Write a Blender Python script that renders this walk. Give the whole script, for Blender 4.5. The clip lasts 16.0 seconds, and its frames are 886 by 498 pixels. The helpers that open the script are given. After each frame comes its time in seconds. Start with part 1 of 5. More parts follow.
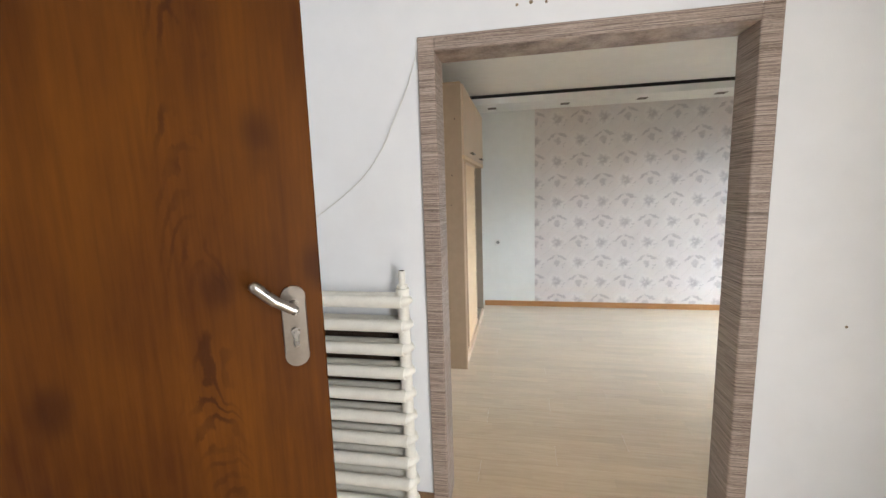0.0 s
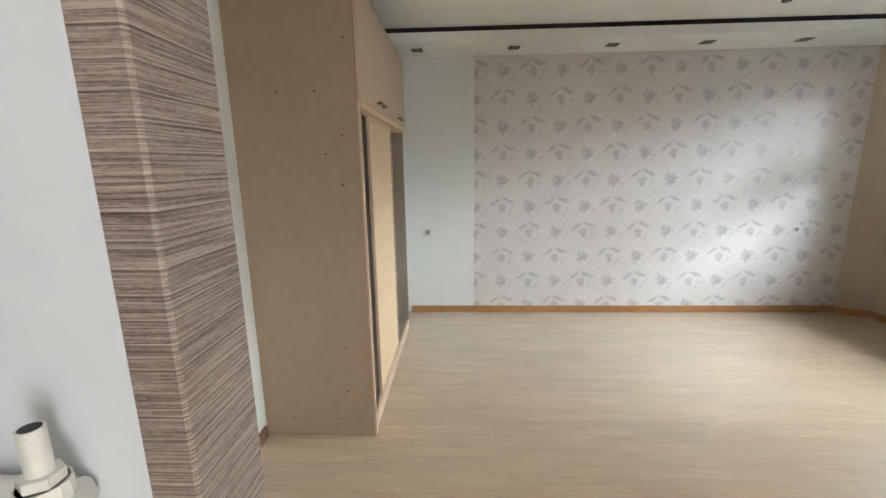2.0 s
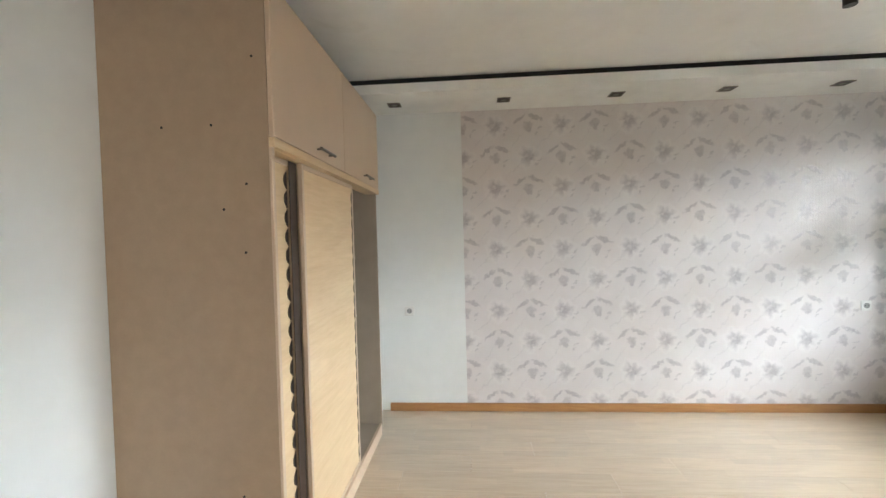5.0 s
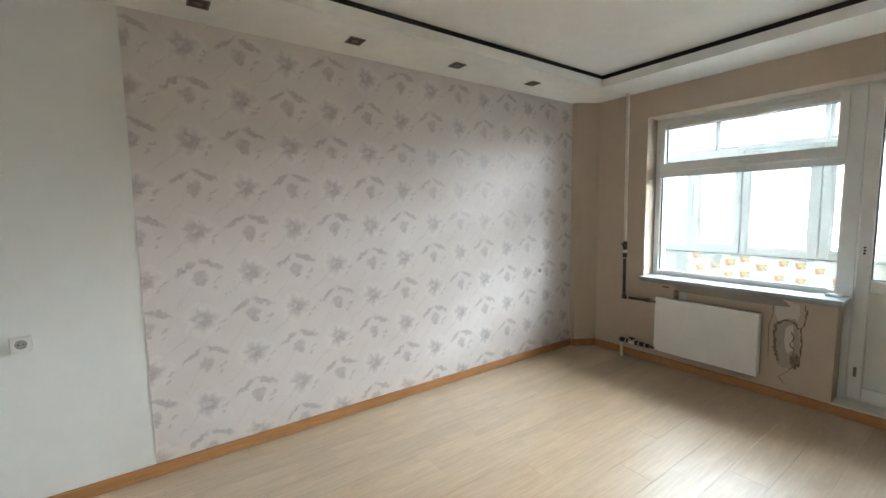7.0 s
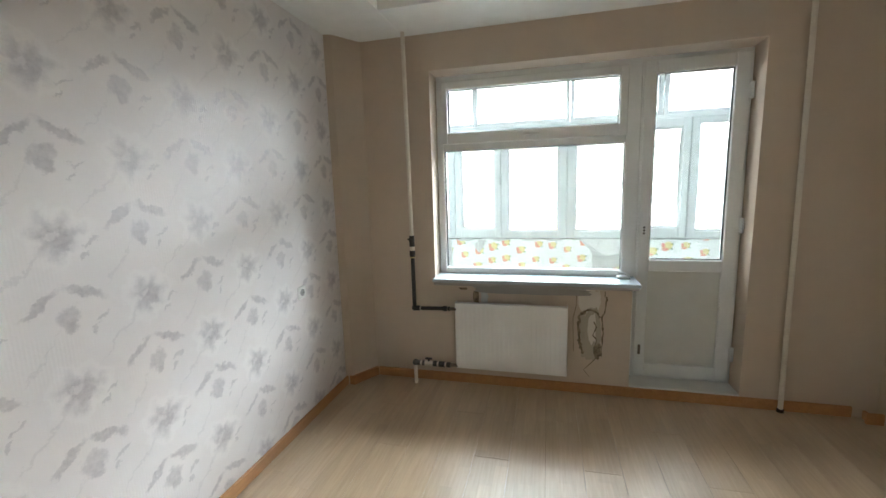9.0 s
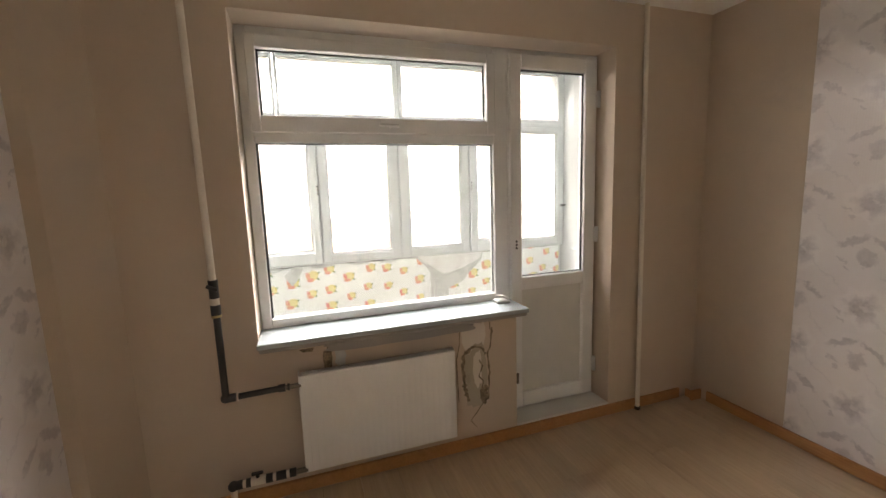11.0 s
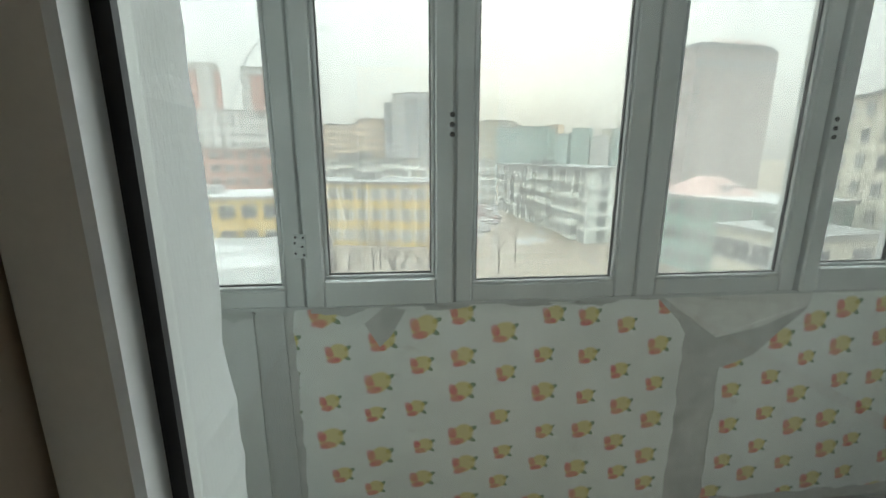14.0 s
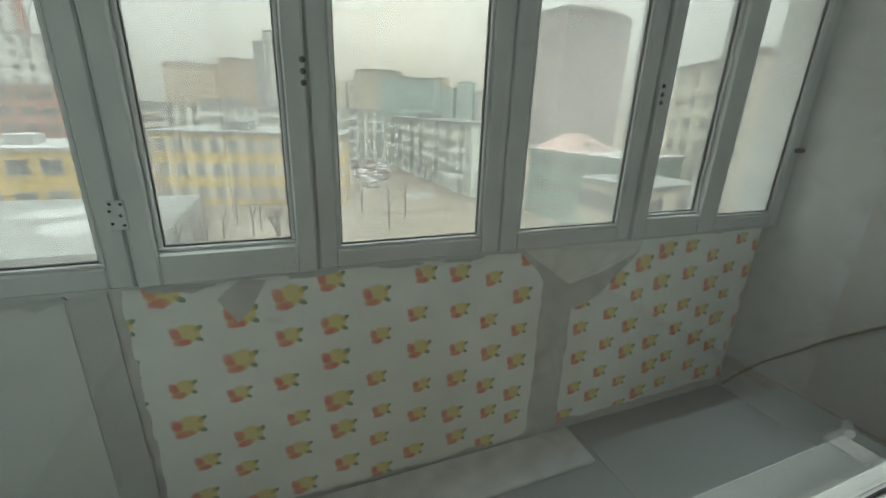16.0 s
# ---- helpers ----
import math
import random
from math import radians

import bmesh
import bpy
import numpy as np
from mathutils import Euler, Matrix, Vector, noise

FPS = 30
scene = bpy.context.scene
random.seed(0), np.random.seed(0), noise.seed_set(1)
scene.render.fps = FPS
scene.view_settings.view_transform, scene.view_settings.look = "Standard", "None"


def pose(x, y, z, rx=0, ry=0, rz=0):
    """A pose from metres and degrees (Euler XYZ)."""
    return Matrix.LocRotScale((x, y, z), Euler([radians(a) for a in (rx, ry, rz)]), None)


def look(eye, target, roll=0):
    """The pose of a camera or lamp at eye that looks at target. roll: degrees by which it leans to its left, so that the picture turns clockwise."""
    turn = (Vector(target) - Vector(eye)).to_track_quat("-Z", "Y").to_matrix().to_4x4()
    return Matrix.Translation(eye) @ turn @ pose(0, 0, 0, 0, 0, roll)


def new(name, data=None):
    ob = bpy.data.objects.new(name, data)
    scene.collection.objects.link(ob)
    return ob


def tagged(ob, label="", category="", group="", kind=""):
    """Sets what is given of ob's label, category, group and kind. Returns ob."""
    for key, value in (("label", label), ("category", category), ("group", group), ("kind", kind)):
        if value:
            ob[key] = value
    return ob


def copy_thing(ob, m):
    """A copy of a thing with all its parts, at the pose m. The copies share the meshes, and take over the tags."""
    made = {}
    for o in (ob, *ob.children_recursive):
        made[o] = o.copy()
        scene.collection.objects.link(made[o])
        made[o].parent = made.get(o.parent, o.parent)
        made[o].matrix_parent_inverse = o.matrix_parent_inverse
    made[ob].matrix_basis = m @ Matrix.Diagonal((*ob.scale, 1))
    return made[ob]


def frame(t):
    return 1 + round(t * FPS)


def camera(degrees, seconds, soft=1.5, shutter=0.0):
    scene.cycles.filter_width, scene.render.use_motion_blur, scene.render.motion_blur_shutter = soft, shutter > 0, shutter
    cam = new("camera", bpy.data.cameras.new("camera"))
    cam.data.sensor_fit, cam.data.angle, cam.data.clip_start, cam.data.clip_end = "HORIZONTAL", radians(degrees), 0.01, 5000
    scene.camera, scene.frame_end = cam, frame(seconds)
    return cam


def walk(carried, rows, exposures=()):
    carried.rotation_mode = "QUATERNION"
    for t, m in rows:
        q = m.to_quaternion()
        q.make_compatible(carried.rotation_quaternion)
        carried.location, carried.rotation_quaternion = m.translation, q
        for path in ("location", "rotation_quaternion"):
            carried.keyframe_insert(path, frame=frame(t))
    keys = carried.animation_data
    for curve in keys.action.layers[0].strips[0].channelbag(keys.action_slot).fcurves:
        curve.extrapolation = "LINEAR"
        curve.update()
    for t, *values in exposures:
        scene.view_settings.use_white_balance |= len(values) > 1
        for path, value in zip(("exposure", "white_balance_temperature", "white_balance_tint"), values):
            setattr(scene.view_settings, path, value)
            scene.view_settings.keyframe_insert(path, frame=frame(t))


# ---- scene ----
cam = camera(94.7, 16.0)
PATH = [
    (0, (0.602, 0.806, 1.568), (0.221, 2.749, 1.283), -1.8),
    (0.5, (0.585, 1.057, 1.573), (0.482, 3.029, 1.256), -1.2),
    (1, (0.501, 1.41, 1.555), (0.554, 3.38, 1.218), -1.1),
    (1.5, (0.53, 1.768, 1.528), (0.59, 3.732, 1.154), -0.8),
    (2, (0.622, 2.099, 1.538), (0.536, 4.056, 1.132), -0.9),
    (2.5, (0.63, 2.409, 1.557), (0.273, 4.329, 1.126), -1.2),
    (3, (0.653, 2.547, 1.544), (-0.114, 4.352, 1.15), -3.1),
    (3.2, (0.662, 2.588, 1.541), (-0.295, 4.306, 1.174), -3.8),
    (5.3, (0.839, 2.81, 1.472), (0.945, 4.806, 1.43), -1.6),
    (5.5, (0.811, 2.839, 1.475), (1.086, 4.819, 1.409), -1.7),
    (6, (0.731, 2.935, 1.462), (1.373, 4.826, 1.35), -1.8),
    (6.5, (0.757, 3.166, 1.442), (1.645, 4.952, 1.29), -1.2),
    (7, (0.838, 3.497, 1.471), (1.989, 5.122, 1.28), -0.9),
    (7.5, (1.003, 3.908, 1.457), (2.425, 5.297, 1.239), -1.1),
    (8, (1.201, 4.195, 1.427), (2.837, 5.323, 1.204), -0.5),
    (8.5, (1.47, 4.422, 1.47), (3.254, 5.29, 1.219), -1.0),
    (9, (1.746, 4.733, 1.483), (3.661, 5.227, 1.183), -1.7),
    (9.5, (2.009, 4.932, 1.458), (3.982, 5.041, 1.154), -2.4),
    (9.7, (2.126, 4.981, 1.469), (4.105, 4.957, 1.176), -2.6),
    (11.8, (3.137, 5.435, 1.485), (4.969, 4.684, 1.201), -1.3),
    (12, (3.355, 5.454, 1.451), (5.192, 4.719, 1.158), -1.3),
    (12.5, (3.862, 5.493, 1.468), (5.687, 4.753, 1.119), -1.2),
    (13, (4.218, 5.472, 1.499), (6.033, 4.738, 1.093), -0.9),
    (13.5, (4.451, 5.414, 1.439), (6.347, 4.916, 1.04), -0.3),
    (14, (4.577, 5.337, 1.43), (6.518, 5.14, 0.993), 0.1),
    (14.5, (4.603, 5.333, 1.429), (6.562, 5.19, 1.052), 0.0),
    (15, (4.615, 5.31, 1.441), (6.552, 4.979, 1.068), 0.4),
    (15.5, (4.617, 5.29, 1.435), (6.473, 4.705, 0.971), 1.2),
    (16, (4.613, 5.253, 1.438), (6.375, 4.554, 0.801), 2.1),
]
EXPOSURES = [
    (0.0, 5.5, 5900, 10), (0.5, 5.4, 5900, 10), (1.0, 5.2, 5900, 9), (1.5, 5.2, 5900, 8), (2.4, 5.45, 5900, 8), (3.0, 5.55, 5900, 7), (5.5, 5.5, 5950, 9), (7.0, 5.15, 5950, 8), (8.5, 5.1, 5950, 7), (9.5, 5.0, 5900, 8),
    (12.0, 4.1, 7900, 27), (12.5, 3.45, 7000, 17), (13.0, 3.2, 6450, 13), (13.6, 2.85, 6350, 6), (14.5, 2.6, 6450, 3), (15.0, 2.4, 6550, 1), (16.0, 2.35, 6550, 2),
]
walk(cam, [(t, look(eye, target, roll)) for t, eye, target, roll in PATH], EXPOSURES)

# ---- world, sun, large lights ----
world = bpy.data.worlds.new("overcast_sky")
scene.world = world
world.use_nodes = True
wn = world.node_tree
sky = wn.nodes.new("ShaderNodeTexSky")
sky.sky_type, sky.sun_disc = "NISHITA", False
sky.sun_elevation, sky.sun_rotation = radians(19), radians(106)
sky.air_density, sky.dust_density, sky.ozone_density = 1.0, 6.0, 1.0
grey = wn.nodes.new("ShaderNodeMix")
grey.data_type = "RGBA"
grey.inputs["Factor"].default_value = 0.96
# an overcast dome is about three times as bright overhead as at the horizon
dome = wn.nodes.new("ShaderNodeTexCoord")
lift = wn.nodes.new("ShaderNodeSeparateXYZ")
wn.links.new(dome.outputs["Generated"], lift.inputs[0])
shade = wn.nodes.new("ShaderNodeValToRGB")
wn.links.new(lift.outputs["Z"], shade.inputs["Fac"])
shade.color_ramp.elements[0].color = (0.136, 0.133, 0.125, 1)
middle = shade.color_ramp.elements.new(0.3)
middle.color = (0.30, 0.307, 0.305, 1)
shade.color_ramp.elements[2].color = (1.0, 1.02, 1.04, 1)
bright = wn.nodes.new("ShaderNodeVectorMath")
bright.operation = "SCALE"
bright.inputs["Scale"].default_value = 36.0
wn.links.new(shade.outputs["Color"], bright.inputs[0])
wn.links.new(bright.outputs["Vector"], grey.inputs["B"])
wn.links.new(sky.outputs["Color"], grey.inputs["A"])
wn.links.new(grey.outputs["Result"], wn.nodes["Background"].inputs["Color"])
wn.nodes["Background"].inputs["Strength"].default_value = 0.14

sun_data = bpy.data.lights.new("sun", "SUN")
sun_data.energy, sun_data.angle, sun_data.color = 1.6, radians(70), (0.92, 1.0, 1.0)
sun = new("sun", sun_data)
sun.matrix_world = look((91, -26, 32.6), (0, 0, 0))


def area_lamp(name, eye, target, w, h, watts, color):
    data = bpy.data.lights.new(name, "AREA")
    data.shape, data.size, data.size_y, data.energy, data.color = "RECTANGLE", w, h, watts, color
    lamp = new(name, data)
    lamp.matrix_world = look(eye, target)
    return lamp


# added lamp in an unseen doorway, standing in for the hall's daylight
area_lamp("fill_hall_doorway", (2.13, 0.15, 1.1), (-0.5, 1.2, 1.1), 0.85, 2.0, 2.0, (1.0, 0.95, 0.86))
# added lamp inside the upper balcony panes that boosts the steep skylight
area_lamp("fill_upper_panes", (5.80, 4.9, 2.27), (3.9, 4.9, 0.5), 3.6, 0.34, 1.5, (0.94, 0.97, 1.0))

# ---- materials ----
MATS = {}


class Nodes:
    """A short hand for one node material."""

    def __init__(self, name):
        self.m = bpy.data.materials.new(name)
        self.m.use_nodes = True
        self.t = self.m.node_tree
        self.b = self.t.nodes["Principled BSDF"]
        self.out = self.t.nodes["Material Output"]
        MATS[name] = self.m

    def add(self, kind, out=0, **ins):
        n = self.t.nodes.new(kind)
        for key, v in ins.items():
            sock = n.inputs[int(key[1:])] if key[0] == "i" and key[1:].isdigit() else n.inputs[key.replace("__", " ")]
            self.put(sock, v)
        return n.outputs[out]

    def put(self, sock, v):
        if isinstance(v, bpy.types.NodeSocket):
            self.t.links.new(v, sock)
        elif isinstance(v, tuple) and len(v) == 3 and sock.type == "RGBA":
            sock.default_value = (*v, 1)
        else:
            sock.default_value = v

    def math(self, op, a, b=0.0, c=0.0):
        n = self.t.nodes.new("ShaderNodeMath")
        n.operation = op
        for s, v in zip(n.inputs, (a, b, c)):
            self.put(s, v)
        return n.outputs[0]

    def vec(self, op, a, b=(0, 0, 0)):
        n = self.t.nodes.new("ShaderNodeVectorMath")
        n.operation = op
        self.put(n.inputs[0], a)
        self.put(n.inputs[1], b)
        return n.outputs[0]

    def pos(self):
        return self.t.nodes.new("ShaderNodeNewGeometry").outputs["Position"]

    def obj(self):
        return self.t.nodes.new("ShaderNodeTexCoord").outputs["Object"]

    def rand(self):
        return self.t.nodes.new("ShaderNodeObjectInfo").outputs["Random"]

    def noise(self, vec, scale, detail=3.0, rough=0.5, stretch=None, dist=0.0):
        if stretch:
            vec = self.vec("MULTIPLY", vec, stretch)
        n = self.t.nodes.new("ShaderNodeTexNoise")
        self.t.links.new(vec, n.inputs["Vector"])
        n.inputs["Scale"].default_value, n.inputs["Detail"].default_value = scale, detail
        n.inputs["Roughness"].default_value, n.inputs["Distortion"].default_value = rough, dist
        return n.outputs["Fac"]

    def ramp(self, fac, stops):
        n = self.t.nodes.new("ShaderNodeValToRGB")
        self.t.links.new(fac, n.inputs["Fac"])
        e = n.color_ramp.elements
        while len(e) < len(stops):
            e.new(0.5)
        for el, (p, c) in zip(e, stops):
            el.position, el.color = p, (*(c if isinstance(c, tuple) else (c, c, c)), 1)
        return n.outputs["Color"]

    def step(self, v, lo, hi):
        n = self.t.nodes.new("ShaderNodeMapRange")
        n.interpolation_type = "SMOOTHSTEP"
        self.put(n.inputs["Value"], v)
        n.inputs["From Min"].default_value, n.inputs["From Max"].default_value = lo, hi
        return n.outputs["Result"]

    def mix(self, fac, a, b, blend="MIX"):
        n = self.t.nodes.new("ShaderNodeMix")
        n.data_type, n.blend_type = "RGBA", blend
        self.put(n.inputs["Factor"], fac)
        self.put(n.inputs["A"], a)
        self.put(n.inputs["B"], b)
        return n.outputs["Result"]

    def bump(self, height, strength=0.2, dist=0.01):
        n = self.t.nodes.new("ShaderNodeBump")
        n.inputs["Strength"].default_value, n.inputs["Distance"].default_value = strength, dist
        self.t.links.new(height, n.inputs["Height"])
        self.t.links.new(n.outputs["Normal"], self.b.inputs["Normal"])

    def set(self, color=None, rough=None, metal=None, **more):
        for key, v in (("Base Color", color), ("Roughness", rough), ("Metallic", metal), *((k.replace("_", " "), v) for k, v in more.items())):
            if v is not None:
                self.put(self.b.inputs[key], v)
        return self.m


def plain(name, color, rough=0.5, metal=0.0, var=0.08, scale=8.0, bump=0.0, fine=120.0):
    """A painted, moulded or metal surface: faint blotches and fine grain."""
    n = Nodes(name)
    p = n.pos()
    big, small = n.noise(p, scale, 4), n.noise(p, fine, 2)
    f = n.math("ADD", n.math("MULTIPLY", big, 0.7), n.math("MULTIPLY", small, 0.3))
    dark = tuple(c * (1 - var * 2) for c in color)
    lite = tuple(min(1, c * (1 + var)) for c in color)
    if bump:
        n.bump(n.math("ADD", small, big), bump, 0.004)
    return n.set(n.ramp(f, [(0.3, dark), (0.7, lite)]), n.math("ADD", rough - 0.06, n.math("MULTIPLY", big, 0.12)), metal)


def plaster(name, color, rough=0.75, stain=0.0, stain_color=(0.3, 0.27, 0.22), bump=0.12):
    """Papered or plastered wall: woven fine relief, soft clouds, a few stains."""
    n = Nodes(name)
    p = n.pos()
    big, mid = n.noise(p, 1.3, 5, 0.6), n.noise(p, 9, 4)
    fine = n.noise(p, 260, 2, stretch=(1, 1, 0.25))
    c = n.ramp(n.math("ADD", n.math("MULTIPLY", big, 0.6), n.math("MULTIPLY", mid, 0.4)), [(0.3, tuple(x * 0.92 for x in color)), (0.7, color)])
    if stain:
        c = n.mix(n.math("MULTIPLY", n.step(n.noise(p, 2.6, 6, 0.7, dist=0.6), 0.56, 0.72), stain), c, stain_color)
    n.bump(n.math("ADD", fine, n.math("MULTIPLY", mid, 0.8)), bump, 0.003)
    return n.set(c, rough)


def wood(name, dark, lite, rough, along, grain=18.0, figure=0.5, rnd=False, bump=0.08, coat=0.0):
    """Boards or foil with a wood print. along: the axis of the grain, 0 to 2."""
    n = Nodes(name)
    p = n.pos()
    if rnd:
        shift = n.t.nodes.new("ShaderNodeCombineXYZ")
        for k in range(3):
            n.put(shift.inputs[k], n.math("MULTIPLY", n.rand(), 37.0 + 11 * k))
        p = n.vec("ADD", p, shift.outputs[0])
    st = [1.0, 1.0, 1.0]
    st[along] = 0.07
    fine = n.noise(p, grain * 5, 3, 0.6, tuple(st))
    st[along] = 0.16
    rings = n.noise(p, grain * 0.55, 4, 0.55, tuple(st), 1.2)
    f = n.math("ADD", n.math("MULTIPLY", fine, 1 - figure), n.math("MULTIPLY", rings, figure))
    c = n.ramp(f, [(0.32, dark), (0.68, lite)])
    if rnd:
        # three rows of short blocks printed on every plank
        sp = n.t.nodes.new("ShaderNodeSeparateXYZ")
        n.t.links.new(n.pos(), sp.inputs[0])
        strip = n.math("FLOOR", n.math("DIVIDE", n.math("SUBTRACT", sp.outputs[1], 2.608), 0.19301 / 3))
        run = n.math("FLOOR", n.math("ADD", n.math("DIVIDE", sp.outputs[0], 0.43), n.math("MULTIPLY", strip, 0.37)))
        tone = n.t.nodes.new("ShaderNodeTexWhiteNoise")
        tone.noise_dimensions = "2D"
        n.t.links.new(n.add("ShaderNodeCombineXYZ", i0=strip, i1=run), tone.inputs["Vector"])
        hue = n.math("ADD", n.math("ADD", 0.88, n.math("MULTIPLY", n.rand(), 0.07)), n.math("MULTIPLY", tone.outputs["Value"], 0.12))
        c = n.mix(1.0, c, n.add("ShaderNodeCombineColor", i0=hue, i1=hue, i2=hue), "MULTIPLY")
    n.bump(fine, bump, 0.002)
    m = n.set(c, n.math("ADD", rough, n.math("MULTIPLY", fine, 0.1)))
    if coat:
        n.set(Coat_Weight=coat, Coat_Roughness=0.3, Coat_IOR=1.7, Sheen_Weight=0.35, Sheen_Roughness=0.5, Sheen_Tint=(0.9, 1.0, 0.97, 1.0))
    return m


def cells(n, u, v, pu, pv):
    """Lattice cell numbers and the place within the cell (-0.5..0.5, times the pitch)."""
    a, b = n.math("DIVIDE", u, pu), n.math("DIVIDE", v, pv)
    i, j = n.math("ROUND", a), n.math("ROUND", b)
    return i, j, n.math("MULTIPLY", n.math("SUBTRACT", a, i), pu), n.math("MULTIPLY", n.math("SUBTRACT", b, j), pv)


def blob(n, x, y, cx, cy, rx, ry, turn=0.0, soft=0.3):
    """A soft ellipse."""
    dx, dy = n.math("SUBTRACT", x, cx), n.math("SUBTRACT", y, cy)
    c, s = math.cos(turn), math.sin(turn)
    a = n.math("DIVIDE", n.math("ADD", n.math("MULTIPLY", dx, c), n.math("MULTIPLY", dy, s)), rx)
    b = n.math("DIVIDE", n.math("SUBTRACT", n.math("MULTIPLY", dy, c), n.math("MULTIPLY", dx, s)), ry)
    r = n.math("ADD", n.math("MULTIPLY", a, a), n.math("MULTIPLY", b, b))
    return n.math("SUBTRACT", 1.0, n.step(r, 1.0 - soft, 1.0 + soft))


def top(n, *fs):
    out = fs[0]
    for f in fs[1:]:
        out = n.math("MAXIMUM", out, f)
    return out


def floral_wallpaper():
    n = Nodes("floral_wallpaper")
    p = n.pos()
    wob = n.noise(p, 26, 4, 0.65)
    wob2 = n.noise(n.vec("ADD", p, (7, 3, 1)), 26, 4, 0.65)
    sep = n.t.nodes.new("ShaderNodeSeparateXYZ")
    n.t.links.new(p, sep.inputs[0])
    u = n.math("ADD", n.math("SUBTRACT", sep.outputs[0], 1.04), n.math("MULTIPLY", n.math("SUBTRACT", wob, 0.5), 0.075))
    v = n.math("ADD", n.math("SUBTRACT", sep.outputs[2], 2.395), n.math("MULTIPLY", n.math("SUBTRACT", wob2, 0.5), 0.075))
    PU, PV = 0.2725, 0.257
    i, j, x, y = cells(n, u, v, PU, PV)
    odd = n.math("ABSOLUTE", n.math("MODULO", n.math("ADD", i, j), 2.0))
    even = n.math("SUBTRACT", 1.0, odd)
    rad = n.math("SQRT", n.math("ADD", n.math("MULTIPLY", x, x), n.math("MULTIPLY", y, y)))
    turn = n.math("ARCTAN2", y, x)
    lobes = n.math("ADD", n.math("MULTIPLY", n.math("SINE", n.math("MULTIPLY", turn, 7.0)), 0.16), n.math("MULTIPLY", n.math("SINE", n.math("ADD", n.math("MULTIPLY", turn, 3.0), 1.0)), 0.14))
    petals = n.math("SUBTRACT", 1.0, n.step(n.math("DIVIDE", rad, n.math("ADD", 0.072, n.math("MULTIPLY", lobes, 0.08))), 0.15, 1.25))
    core = blob(n, x, y, 0.012, -0.012, 0.036, 0.030, 0.4, 0.8)
    flower = n.math("MULTIPLY", n.math("MAXIMUM", n.math("MULTIPLY", petals, 1.0), core), even)
    halo = n.math("MULTIPLY", n.math("SUBTRACT", 1.0, n.step(n.math("DIVIDE", rad, n.math("ADD", 0.105, n.math("MULTIPLY", lobes, 0.06))), 0.85, 1.05)), even)
    heart = n.math("MULTIPLY", blob(n, x, y, -0.012, 0.006, 0.016, 0.012, 0.5, 0.7), even)
    leaves = [blob(n, x, y, -0.070, 0.050, 0.060, 0.014, 0.65, 0.7), blob(n, x, y, 0.060, 0.066, 0.066, 0.017, -0.42, 0.7)]
    bud = [n.math("MULTIPLY", blob(n, x, y, 0.0, -0.006, 0.040, 0.034, 0.5, 0.6), 0.85), blob(n, x, y, 0.006, -0.036, 0.022, 0.026, 0, 0.6)]
    sprig = n.math("MULTIPLY", n.math("MULTIPLY", top(n, *leaves, *bud), odd), n.math("ADD", 0.45, n.math("MULTIPLY", n.noise(p, 40, 3, 0.7), 0.7)))
    # trailing stems run down towards the next row, across the corners of the cells
    i2, j2, x2, y2 = cells(n, n.math("ADD", u, 0.120), n.math("ADD", v, 0.115), PU, PV)
    odd2 = n.math("ABSOLUTE", n.math("MODULO", n.math("ADD", i2, j2), 2.0))
    curl = n.math("ADD", y2, n.math("MULTIPLY", n.math("SINE", n.math("MULTIPLY", x2, 38.0)), 0.010))
    long_stem = n.math("MULTIPLY", top(n, blob(n, x2, curl, 0.0, 0.0, 0.105, 0.0045, 0.80, 0.6), blob(n, x2, curl, 0.055, 0.058, 0.020, 0.008, 0.75, 0.6)), n.math("SUBTRACT", 1.0, odd2))
    thin_stem = n.math("MULTIPLY", n.math("MULTIPLY", blob(n, x2, curl, 0.03, 0.0, 0.09, 0.004, 0.95, 0.6), odd2), 0.25)
    specks = [blob(n, x, y, 0.095, -0.030, 0.026, 0.007, 0.5, 0.6), blob(n, x, y, 0.075, -0.070, 0.016, 0.007, 0.9, 0.6)]
    faint = top(n, n.math("MULTIPLY", top(n, *specks), 0.6), n.math("MULTIPLY", long_stem, 0.28), thin_stem)
    veins = n.math("ADD", 0.3, n.math("MULTIPLY", n.noise(p, 55, 3, 0.7), 1.2))
    mark = n.math("MULTIPLY", top(n, n.math("SUBTRACT", flower, n.math("MULTIPLY", heart, 0.5)), sprig, faint), veins)
    ribs = n.math("SINE", n.math("MULTIPLY", sep.outputs[0], 560.0))
    clouds = n.noise(p, 2.2, 5, 0.6)
    ground = n.ramp(clouds, [(0.3, (0.68, 0.63, 0.615)), (0.7, (0.77, 0.725, 0.71))])
    c = n.mix(n.math("MULTIPLY", halo, 0.27), ground, (0.84, 0.81, 0.79))
    c = n.mix(n.math("MULTIPLY", mark, 0.66), c, (0.36, 0.325, 0.345))
    n.bump(n.math("ADD", n.math("MULTIPLY", ribs, 0.12), n.math("ADD", n.math("MULTIPLY", mark, 0.9), n.noise(p, 90, 3))), 0.22, 0.003)
    n.set(c, n.math("SUBTRACT", 0.46, n.math("MULTIPLY", mark, 0.1)), n.math("MULTIPLY", mark, 0.35))
    return n.m


